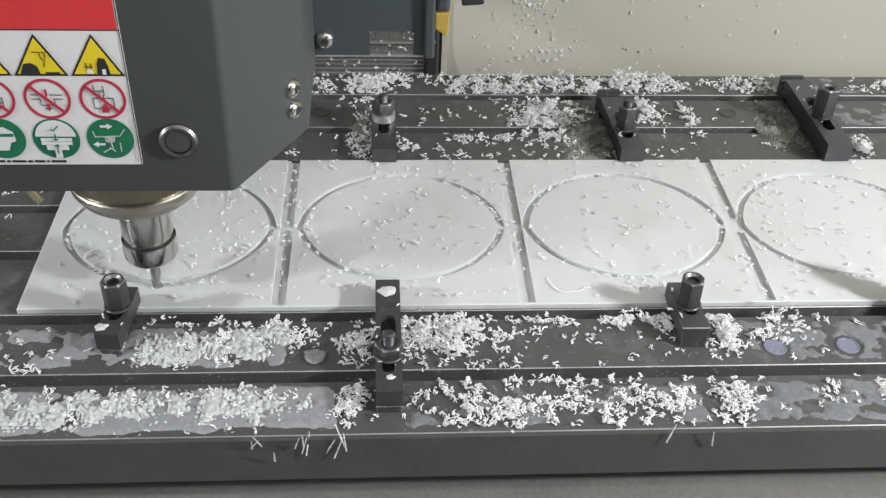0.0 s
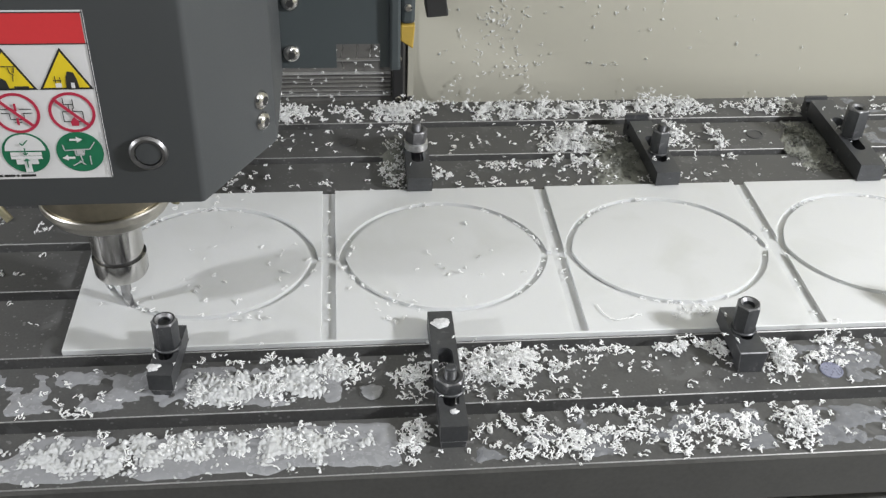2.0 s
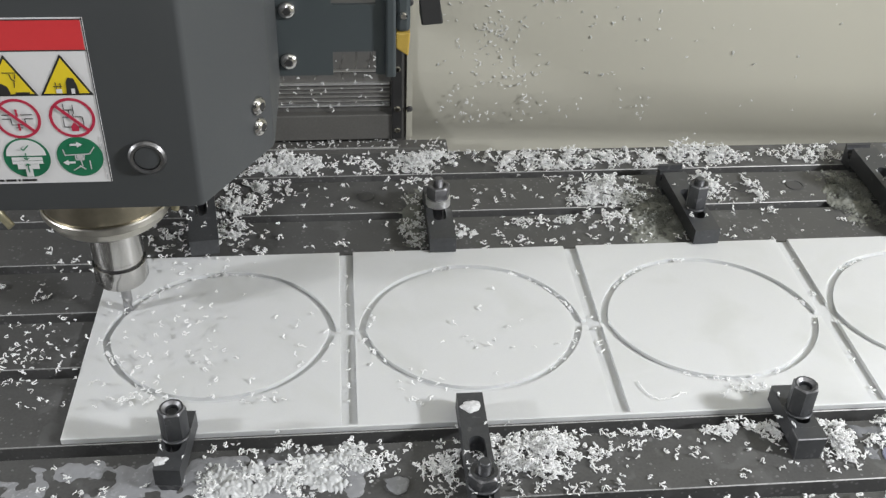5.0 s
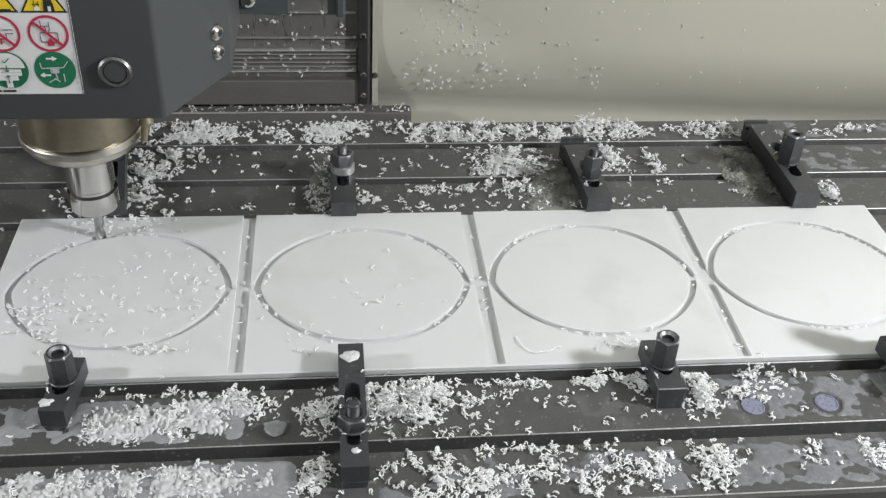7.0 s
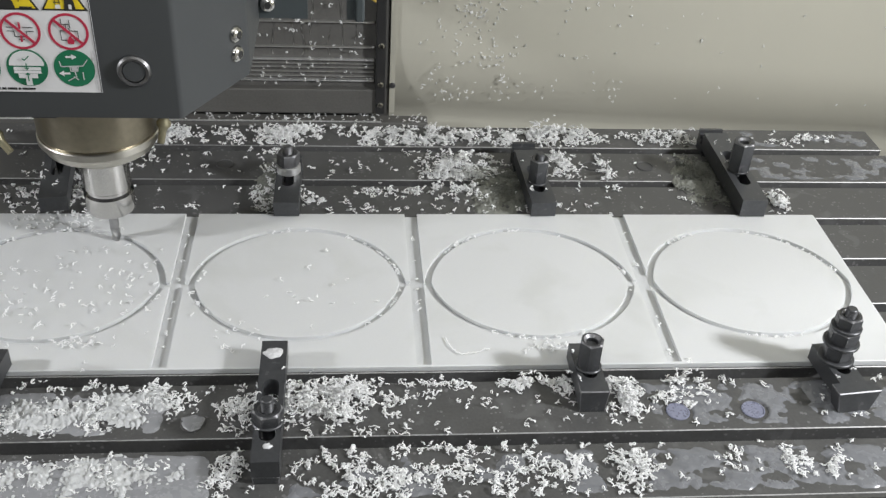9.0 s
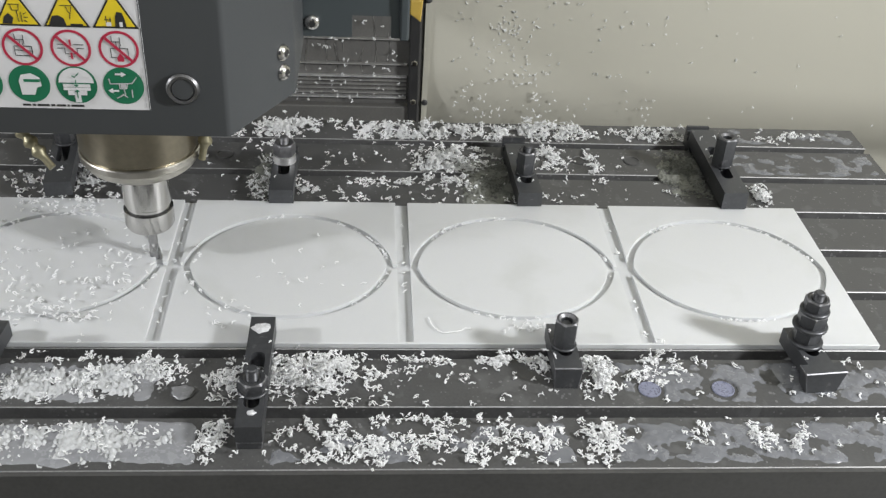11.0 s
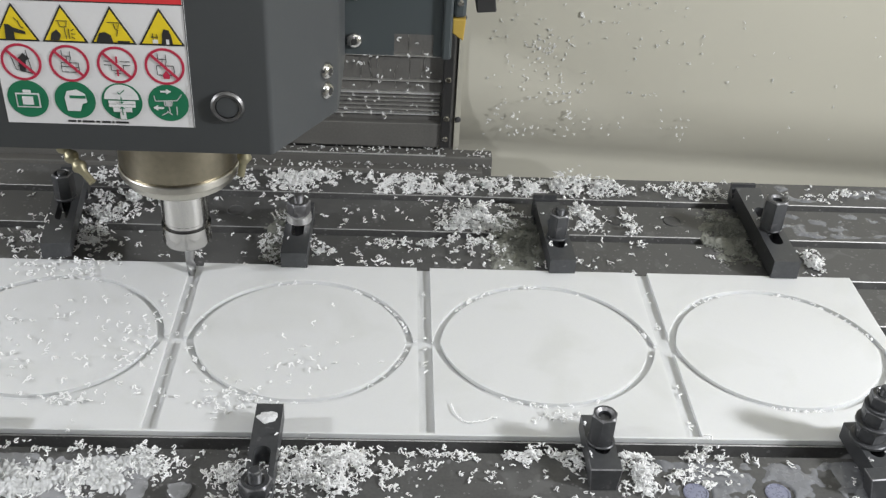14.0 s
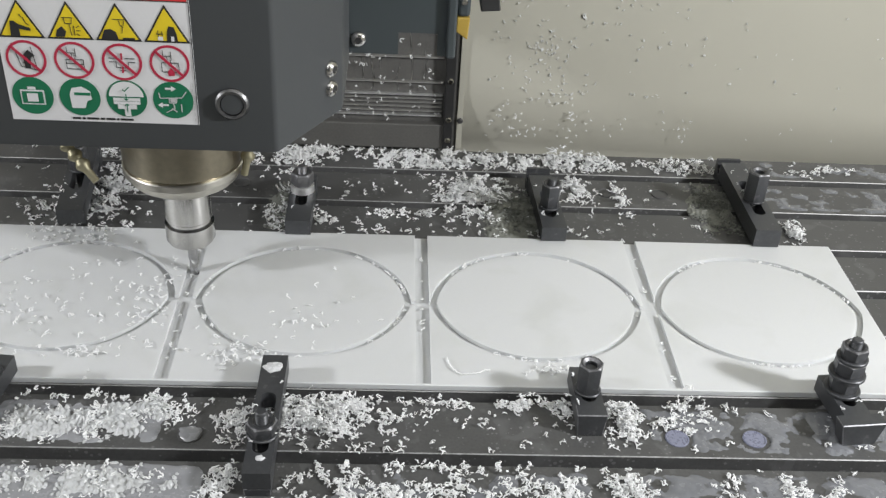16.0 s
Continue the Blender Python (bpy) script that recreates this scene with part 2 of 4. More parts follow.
# ---- the machine's room ----
TOP = 0.91          # the table's upper face
WALL_Y = 1.03


def slab(name, x0, x1, y0, y1, z0, z1, mat, label):
    bm = bmesh.new()
    box(bm, x0, x1, y0, y1, z0, z1)
    return tagged(part(name, bm, mat), label, "wall", kind="structure")


# the back wall curves back towards its foot, deepened to shade that band, and folds out again over the tray
bm = bmesh.new()
bend = [(0.0, 2.6), (0.0, 0.76), (0.003, 0.73), (0.009, 0.70), (0.019, 0.665), (0.034, 0.625), (0.053, 0.585), (0.073, 0.550), (0.074, 0.530), (0.074, 0.46), (0.07, 0.36), (0.07, 0.2), (0.14, 0.2), (0.14, 2.6)]
lo, hi = [[bm.verts.new((x, WALL_Y + y, z - (fall if 0.4 < z < 0.8 else 0))) for y, z in bend] for x, fall in ((0.431, 0.0), (2.45, 0.085))]
bm.faces.new(lo)
bm.faces.new(hi[::-1])
for i in range(len(bend)):
    j = (i + 1) % len(bend)
    bm.faces.new((lo[i], hi[i], hi[j], lo[j]))
tagged(part("wall_north", bm, BEIGE, smooth=True), "beige enamelled sheet metal back wall of the machine", "wall", kind="structure")
slab("wall_north_left", -2.0, -0.55, WALL_Y, WALL_Y + 0.05, 0.2, 2.6, BEIGE, "beige enamelled sheet metal back wall beside the column")
slab("wall_east", 2.40, 2.45, -1.9, WALL_Y, 0.2, 2.6, BEIGE, "beige enamelled sheet metal side wall")
slab("wall_west", -2.0, -1.95, -1.9, WALL_Y, 0.2, 2.6, BEIGE, "beige enamelled sheet metal side wall")
slab("wall_south_left", -1.95, -0.8, -1.9, -1.85, 0.2, 2.6, BEIGE, "beige enamelled front panel beside the doorway")
slab("wall_south_right", 1.3, 2.40, -1.9, -1.85, 0.2, 2.6, BEIGE, "beige enamelled front panel beside the doorway")
slab("wall_south_sill", -0.8, 1.3, -1.9, -1.85, 0.2, 0.85, BEIGE, "beige enamelled front panel below the doorway")
tagged(slab("ceiling", -2.0, 2.45, -1.9, WALL_Y + 0.05, 2.6, 2.65, BEIGE, "beige enamelled sheet metal roof panel"), category="ceiling")
tagged(slab("floor", -2.0, 2.45, -1.9, WALL_Y + 0.05, 0.15, 0.2, COVER, "dark grey steel chip tray under the table"), category="floor")

# a folded flange along the wall's edge
bm = bmesh.new()
box(bm, 0.431, 0.444, WALL_Y - 0.0025, WALL_Y + 0.001, 0.586, 2.6)
flange = tagged(part("trim", bm, BEIGE), "beige folded flange along the edge of the back wall", "trim", kind="structure")
for z in (0.660, 0.919, 1.18):
    bm = bmesh.new()
    lathe(bm, [(0, -0.001), (0.0075, -0.001), (0.0075, 0.002), (0.0055, 0.005), (0, 0.0056)], 16, pose(0.4375, WALL_Y - 0.0025, z, 90, 0, 0))
    part("bolt", bm, STUD, flange, smooth=True)


def column():
    """The covered column behind the head."""
    ob = thing("column_cover", (-0.06, WALL_Y, 0.505), "dark steel column cover with bright horizontal wiper strips", "machine cover")
    bm = bmesh.new()
    box(bm, -0.5, 0.4905, 0.004, 0.05, 0.0, 2.1)
    part("back_plate", bm, COLUMN, ob)
    for i, (z, h, p) in enumerate([(0.165, 0.004, 0.007), (0.177, 0.0025, 0.005), (0.188, 0.0025, 0.005), (0.199, 0.0025, 0.005), (0.209, 0.0025, 0.005), (0.219, 0.004, 0.007), (0.252, 0.003, 0.008), (0.315, 0.003, 0.008)]):
        bm = bmesh.new()
        box(bm, -0.45, 0.452, -p, 0.003, z, z + h, 0.001)
        part("wiper_strip", bm, LIGHT_METAL if i in (0, 5) else STRIP, ob)
    bm = bmesh.new()
    box(bm, -0.45, 0.470, -0.02, 0.003, 0.085, 0.150, 0.003)
    part("lower_plate", bm, COLUMN, ob)
    bm = bmesh.new()
    box(bm, 0.456, 0.479, -0.03, 0.0, 0.09, 2.1, 0.003)
    part("seal", bm, SEAL, ob, "black rubber seal strip")
    for z in (0.115, 0.17, 0.27, 0.42, 0.55):
        bm = bmesh.new()
        lathe(bm, [(0, -0.002), (0.0075, -0.002), (0.0075, 0.003), (0.005, 0.006), (0, 0.0065)], 16, pose(0.468, -0.03, z, 90, 0, 0))
        part("bolt", bm, STEEL, ob, smooth=True)
    bm = bmesh.new()
    box(bm, -0.8, 0.585, -0.05, -0.01, 0.012, 0.078, 0.004)
    box(bm, -0.8, 0.560, -0.08, -0.05, 0.012, 0.055, 0.003)
    part("lip", bm, COLUMN, ob, "dark steel lip strewn with chips")
    bm = bmesh.new()
    box(bm, -0.45, 0.470, -0.055, -0.05, 0.080, 0.083, 0.001)
    part("lip_edge", bm, LIGHT_METAL, ob)
    # dried dribbles of coolant down the plate
    r = np.random.default_rng(5)
    for x, z, drop_by in ((0.16, 0.40, 0.15), (0.215, 0.33, 0.10), (0.26, 0.42, 0.17), (0.285, 0.30, 0.07), (0.305, 0.40, 0.12), (0.345, 0.29, 0.06), (0.375, 0.41, 0.16), (0.408, 0.33, 0.08)):
        bm = bmesh.new()
        rows = []
        for i in range(13):
            w = 0.0011 * (0.55 + 0.45 * math.sin(i * 1.7 + x * 90)) + (0.0009 if i == 12 else 0)
            cx = x + 0.0035 * math.sin(i * 0.45 + x * 60) + r.normal(0, 0.0008)
            cz = z - drop_by * i / 12
            rows.append([bm.verts.new((cx + s_ * w, 0.0035 - p_, cz)) for s_, p_ in ((-1, 0), (0, 0.0014), (1, 0))])
        for lower, upper in zip(rows, rows[1:]):
            for i in range(2):
                bm.faces.new((lower[i], lower[i + 1], upper[i + 1], upper[i]))
        part("dribble", bm, STRIP, ob, "dried pale dribble of coolant")
    return ob


column()


def way_cover(name, y0, y1, z0, z1, n, label):
    """Telescopic steel plates, each a little lower than the next."""
    ob = thing(name, (0.2, (y0 + y1) / 2, z0), label, "way cover")
    for i in range(n):
        a, b = y0 + (y1 - y0) * i / n, y0 + (y1 - y0) * (i + 1) / n
        h = 0.004 * i
        bm = bmesh.new()
        box(bm, -1.7, 2.0, a - (y0 + y1) / 2, b - (y0 + y1) / 2 + 0.01, 0, z1 - z0 + h, 0.002)
        part("cover_plate", bm, COVER, ob)
    return ob


way_cover("rear_way_cover", 0.25, 0.94, 0.30, 0.50, 5, "dark telescopic steel way cover behind the table")
way_cover("front_way_cover", -1.60, -0.15, 0.55, 0.785, 6, "grey telescopic steel way cover before the table")

# ---- the head ----


def button_bolt(bm, m, r, parent):
    """A domed screw head with a dark six-sided socket."""
    lathe(bm, [(0, 0), (r, 0), (r, 0.0016), (0.88 * r, 0.0036), (0.68 * r, 0.0052), (0.46 * r, 0.0060), (0.44 * r, 0.0056), (0, 0.0056)], 24, m)
    screw = part("bolt", bm, STEEL, parent, smooth=True)
    bm = bmesh.new()
    prism(bm, ring_poly(0.43 * r, 6), 0.0057, 0.0060, m)
    part("socket", bm, SEAL, screw)


def head():
    ob = thing("milling_head", (0, 0, 1.264), "dark grey powder-coated spindle head cover with chamfered sides", "machine head")
    outline = [(-0.161, -0.284), (0.161, -0.284), (0.2215, -0.177), (0.2215, -0.02), (-0.2215, -0.02), (-0.2215, -0.177)]
    bm = bmesh.new()
    prism(bm, outline, 0.0, 0.75, bevel=0.004)
    part("cover", bm, HEAD, ob, smooth=True)
    # casting behind, with its own front plate and two slots through it
    bm = bmesh.new()
    box(bm, -0.30, 0.212, -0.018, 0.40, 0.03, 0.75, 0.004)
    part("casting", bm, BACK, ob)
    # unseen arm towards the column, added and sized to shade the back wall
    bm = bmesh.new()
    box(bm, -0.14, 0.12, 0.02, 1.010, -0.128, 0.20, 0.006)
    part("shading_arm", bm, BACK, ob, "unseen dark grey arm added behind the head to shade the wall")
    bm = bmesh.new()
    xs, zs = (0.2135, 0.2806, 0.328, 0.338), (0.009, 0.014, 0.037, 0.091, 0.121, 0.75)
    for i in range(3):
        for j in range(5):
            if i == 1 and j in (0, 1, 3):
                continue
            box(bm, xs[i], xs[i + 1], -0.037, -0.031, zs[j], zs[j + 1])
    bmesh.ops.remove_doubles(bm, verts=bm.verts, dist=1e-5)
    part("side_plate", bm, BACK, ob, "dark grey steel plate with cut-out windows")
    bm = bmesh.new()
    box(bm, 0.338, 0.350, -0.045, 0.02, 0.008, 0.75, 0.003)
    part("edge_flange", bm, BACK, ob)
    for x, z in ((0.2325, 0.027), (0.2335, 0.086), (0.2335, 0.21)):
        bm = bmesh.new()
        button_bolt(bm, pose(x, -0.037, z, 90, 0, 0), 0.0098, ob)
    turn = math.degrees(math.atan2(0.107, 0.0605))
    for z in (0.0355, 0.0580, 0.19):
        bm = bmesh.new()
        f = 0.80
        button_bolt(bm, pose(0.161 + 0.0605 * f, -0.284 + 0.107 * f, z, 0, 0, turn) @ pose(0, 0, 0, 90, 0, 0), 0.0095, ob)
    # push button on the front face
    bm = bmesh.new()
    lathe(bm, [(0.0118, 0.0), (0.0165, 0.0), (0.0165, 0.003), (0.0145, 0.0055), (0.0118, 0.0045), (0.0118, 0.0)], 40, pose(0.119, -0.284, 0.055, 90, 0, 0))
    ring = part("button_ring", bm, BEZEL, ob, "bright steel push button bezel", smooth=True)
    bm = bmesh.new()
    lathe(bm, [(0, -0.001), (0.0112, -0.001), (0.0112, 0.003), (0.0105, 0.0035), (0, 0.0035)], 32, pose(0.119, -0.284, 0.055, 90, 0, 0))
    part("button_cap", bm, HEAD, ring, smooth=True)
    # brass hose fitting and dark nozzle at the plate's edge
    bm = bmesh.new()
    prism(bm, [(0.350, 0.040), (0.364, 0.030), (0.366, 0.058), (0.350, 0.058)], 0.015, 0.037, pose(0, 0, 0, 90, 0, 0), bevel=0.0015)
    part("amber_block", bm, YELLOW_PLASTIC, ob, "amber plastic block")
    bm = bmesh.new()
    lathe(bm, [(0, 0), (0.012, 0), (0.012, 0.03), (0.009, 0.032), (0.009, 0.06), (0, 0.06)], 20, pose(0.350, -0.01, 0.100, 0, 90, 0))
    part("hose_fitting", bm, BRASS, ob, smooth=True)
    bm = bmesh.new()
    box(bm, 0.3505, 0.366, -0.036, 0.03, 0.0585, 0.75, 0.004)
    block = part("side_block", bm, BACK, ob, "dark grey steel block along the plate's edge")
    for z in (0.078, 0.112):
        bm = bmesh.new()
        lathe(bm, [(0, 0), (0.0045, 0), (0.0045, 0.002), (0.003, 0.004), (0, 0.0042)], 14, pose(0.358, -0.036, z, 90, 0, 0))
        part("bolt", bm, STEEL, block, smooth=True)
    # valve body; its tall, wide upper part is added to shade the wall
    bm = bmesh.new()
    prism(bm, [(0.378, 0.066), (0.402, 0.068), (0.397, 0.098), (0.397, 0.45), (0.367, 0.45), (0.367, 0.112), (0.378, 0.100)], 0.0, 0.037, pose(0, 0, 0, 90, 0, 0), bevel=0.002)
    part("valve_body", bm, SEAL, ob, "black valve body")
    bm = bmesh.new()
    lathe(bm, [(0, 0), (0.006, 0), (0.006, 0.2), (0, 0.2)], 12, pose(0.364, 0.0, 0.105, 4, 3, 0))
    part("hose", bm, SEAL, ob, smooth=True)
    return ob


head()


def sticker():
    """The warning label: red band, yellow triangles, barred red rings and green discs, their pictures as plain shapes."""
    ob = thing("warning_sticker", (-0.0055, -0.284, 1.2945), "white safety sticker with yellow, red and green warning signs", "sticker")
    ob.scale = (0.955, 0.955, 0.955)
    W2, Y = 0.095, -0.0006

    def flat(name, poly, mat, x, z, lift, label=""):
        bm = bmesh.new()
        prism(bm, poly, 0, 0.00025, pose(x, Y - lift, z, 90, 0, 0))
        return part(name, bm, mat, ob, label)

    def rect(w, h):
        return [(-w / 2, -h / 2), (w / 2, -h / 2), (w / 2, h / 2), (-w / 2, h / 2)]

    def strokes(segs, mat, x, z, lift, w=0.0007):
        """Thin drawn lines (x0, z0, x1, z1), each a part of its own."""
        for k, (ax, az, bx, bz) in enumerate(segs):
            d = Vector((bx - ax, bz - az)).normalized() * w / 2
            flat("sign_line", [(ax - d.y, az + d.x), (ax + d.y, az - d.x), (bx + d.y, bz - d.x), (bx - d.y, bz + d.x)], mat, x, z, lift + 0.00001 * k)

    bm = bmesh.new()
    box(bm, -W2, W2, -0.0008, -0.0001, 0.0, 0.162, 0.0)
    part("sheet", bm, WHITE, ob)
    flat("red_band", rect(0.186, 0.0275), RED, 0, 0.1465, 0.0005)
    for line in (0.1605, 0.1325):
        flat("border", rect(0.19, 0.0010), INK, 0, line, 0.0006)
    flat("border", rect(0.0008, 0.162), INK, W2 - 0.0006, 0.081, 0.0006)
    cols = [-0.0706, -0.0235, 0.0236, 0.0706]
    for c, x in enumerate(cols):
        tri = [(-0.0225, -0.0185), (0.0225, -0.0185), (0.0, 0.0205)]
        flat("triangle_edge", tri, INK, x, 0.1085, 0.0005)
        flat("triangle", [(p * 0.86, q * 0.86 - 0.0006) for p, q in tri], YELLOW, x, 0.1085, 0.0010)
        # plain dark shapes and thin machine outlines in the triangles
        if c == 0:
            flat("sign_shape", [(-0.006, -0.007), (0.003, -0.007), (0.003, 0.001), (0.014, -0.001), (0.014, 0.002), (0.002, 0.006), (-0.001, 0.009), (-0.005, 0.009)], INK, x - 0.004, 0.0985, 0.0018)
            strokes([(0.004, 0.008, 0.006, 0.002), (0.006, 0.002, 0.009, 0.000), (0.001, 0.011, 0.003, 0.008)], INK, x, 0.1035, 0.0015)
        elif c == 1:
            flat("sign_shape", [(-0.010, -0.006), (-0.001, -0.006), (0.001, 0.000), (-0.003, 0.005), (-0.008, 0.001)], INK, x - 0.004, 0.0985, 0.0015)
            strokes([(-0.006, 0.012, 0.005, 0.012), (-0.004, 0.012, -0.003, 0.006), (0.004, 0.012, 0.003, 0.006), (-0.003, 0.006, 0.003, 0.006), (0.001, 0.006, 0.002, -0.006), (0.005, 0.004, 0.005, -0.006),
                     (0.007, 0.002, 0.010, 0.004), (0.007, -0.001, 0.011, -0.001), (0.007, -0.004, 0.010, -0.006)], INK, x, 0.1005, 0.0015)
        elif c == 2:
            flat("sign_shape", [(-0.009, -0.005), (0.008, -0.005), (0.006, 0.003), (0.001, 0.006), (-0.005, 0.005)], INK, x - 0.008, 0.0965, 0.0015)
            strokes([(-0.004, 0.011, 0.008, 0.011), (0.002, 0.010, 0.003, 0.005), (0.007, 0.010, 0.006, 0.005), (0.003, 0.005, 0.006, 0.003), (0.005, 0.003, 0.004, -0.003)], INK, x, 0.1015, 0.0015)
            flat("print_bar", rect(0.012, 0.0018), INK, x + 0.010, 0.0930, 0.0015)
        else:
            flat("sign_shape", [(-0.006, -0.008), (0.005, -0.008), (0.004, 0.000), (0.002, 0.007), (-0.003, 0.008), (-0.005, 0.003)], INK, x + 0.006, 0.0995, 0.0015)
            flat("sign_shape", rect(0.003, 0.005), WHITE, x + 0.006, 0.0945, 0.0019)
            flat("sign_shape", rect(0.005, 0.004), WHITE, x - 0.006, 0.0945, 0.0015)
            strokes([(-0.010, 0.000, -0.003, 0.000), (-0.008, 0.004, -0.008, -0.003), (-0.004, 0.003, -0.004, -0.002)], INK, x, 0.0990, 0.0015)
        bm = bmesh.new()
        ring_plate(bm, ring_poly(0.0198, 40), ring_poly(0.0172, 40), 0, 0.00025, pose(x, Y - 0.0005, 0.0675, 90, 0, 0))
        part("ring", bm, PINK, ob)
        bar = [(-0.0135, 0.0115), (-0.0115, 0.0135), (0.0135, -0.0115), (0.0115, -0.0135)]
        if c == 0:
            strokes([(-0.010, 0.010, -0.006, -0.008), (-0.006, -0.008, 0.010, -0.012), (0.006, 0.013, 0.009, -0.008), (-0.004, -0.004, 0.006, -0.006)], INK, x, 0.0675, 0.0006)
            flat("sign_shape", [(-0.005, -0.010), (0.000, -0.010), (0.002, 0.002), (0.006, 0.004), (0.000, 0.010), (-0.006, 0.004)], INK, x + 0.003, 0.0675, 0.0009)
        elif c == 2:
            strokes([(-0.013, 0.004, -0.003, 0.004), (-0.013, 0.000, -0.006, 0.000), (-0.006, 0.000, -0.006, -0.006), (-0.006, -0.006, 0.006, -0.006), (0.006, -0.006, 0.006, 0.000), (0.006, 0.000, 0.013, 0.000),
                     (0.003, 0.004, 0.013, 0.004), (-0.003, -0.009, 0.003, -0.009)], INK, x, 0.0675, 0.0006)
        else:
            strokes([(-0.006, 0.014, -0.006, 0.008), (-0.006, 0.008, 0.002, 0.008), (0.002, 0.013, 0.002, 0.004), (-0.002, 0.008, -0.002, 0.001), (0.001, 0.004, 0.001, 0.001),
                     (-0.008, 0.001, 0.009, 0.001), (-0.008, 0.001, -0.008, -0.009), (0.009, 0.001, 0.009, -0.009), (-0.008, -0.009, 0.009, -0.009)] + ([(-0.008, -0.003, 0.009, -0.004)] if c == 1 else []), INK, x, 0.0675, 0.0006)
        if c == 3:
            flat("sign_shape", [(-0.003, -0.004), (0.003, -0.004), (0.0035, 0.0), (0.0, 0.005), (-0.0035, 0.0)], PINK, x + 0.001, 0.0585, 0.0010)
        if c == 2:
            for dz in (-0.008, 0.006):
                flat("sign_shape", rect(0.002, 0.007), PINK, x, 0.0675 + dz, 0.0010)
        flat("ring_bar", bar, PINK, x, 0.0675, 0.0013)
        flat("disc", ring_poly(0.0205, 40), GREEN, x, 0.0275, 0.0005)
        if c == 0:
            flat("sign_shape", rect(0.024, 0.016), WHITE, x, 0.026, 0.0010)
            flat("sign_shape", rect(0.021, 0.013), GREEN, x, 0.026, 0.0014)
            flat("sign_shape", rect(0.011, 0.009), WHITE, x, 0.026, 0.0018)
            flat("sign_shape", rect(0.008, 0.003), WHITE, x, 0.036, 0.0010)
        elif c == 1:
            flat("sign_shape", [(-0.009, -0.012), (0.004, -0.012), (0.007, -0.004), (0.012, -0.002), (0.011, 0.007), (0.003, 0.012), (-0.007, 0.010), (-0.010, 0.003)], WHITE, x, 0.0275, 0.0010)
            flat("sign_shape", rect(0.016, 0.003), GREEN, x + 0.003, 0.0315, 0.0014)
        elif c == 2:
            flat("sign_shape", [(0.0175 * math.cos(t * math.pi / 16), 0.0165 * math.sin(t * math.pi / 16)) for t in range(17)], WHITE, x, 0.0300, 0.0010)
            for k, (w, h, z) in enumerate(((0.027, 0.0035, 0.0268), (0.027, 0.0030, 0.0232), (0.019, 0.0050, 0.0190), (0.006, 0.008, 0.0125))):
                flat("sign_shape", rect(w, h), WHITE, x, z, 0.0013 + 0.0003 * k)
            strokes([(-0.003, 0.011, -0.001, 0.009), (-0.001, 0.009, 0.004, 0.014), (0.0, 0.006, 0.0, -0.001), (-0.002, 0.001, 0.0, -0.001), (0.002, 0.001, 0.0, -0.001), (0.0, -0.005, 0.0, -0.014), (-0.002, -0.007, 0.0, -0.005), (0.002, -0.007, 0.0, -0.005)], GREEN, x, 0.0275, 0.0026, 0.0011)
        else:
            strokes([(-0.014, 0.008, -0.013, 0.002), (-0.013, 0.002, 0.009, 0.003), (0.009, 0.003, 0.014, 0.010), (0.004, 0.003, 0.003, -0.003), (-0.004, 0.002, -0.004, -0.003), (-0.004, -0.003, 0.003, -0.003),
                     (0.000, -0.003, 0.001, -0.010), (-0.002, -0.009, 0.003, -0.013), (-0.008, -0.014, -0.001, -0.010), (0.008, -0.004, 0.008, -0.013)], GREY_INK, x, 0.0275, 0.0010, 0.0010)
            flat("sign_shape", rect(0.0055, 0.0040), GREY_INK, x, 0.0275, 0.0013)
            flat("sign_shape", [(-0.006, 0.0), (-0.001, 0.003), (-0.001, 0.001), (0.005, 0.001), (0.005, -0.001), (-0.001, -0.001), (-0.001, -0.003)], WHITE, x - 0.010, 0.0220, 0.0013)
            flat("sign_shape", [(0.006, 0.0), (0.001, 0.003), (0.001, 0.001), (-0.005, 0.001), (-0.005, -0.001), (0.001, -0.001), (0.001, -0.003)], WHITE, x - 0.002, 0.0405, 0.0013)
    # the line of small print at the foot and up the side, as bars
    x = -0.034
    for k, w in enumerate((0.008, 0.003, 0.012, 0.004, 0.009, 0.002, 0.013)):
        flat("print_bar", rect(w, 0.0022), INK, x + w / 2, 0.0038, 0.0006)
        x += w + 0.0018
    for k in range(7):
        flat("print_bar", rect(0.0008, 0.005), GREY_INK, W2 - 0.0035, 0.006 + 0.0065 * k, 0.0007)
    return ob


sticker()


CUTTER = []


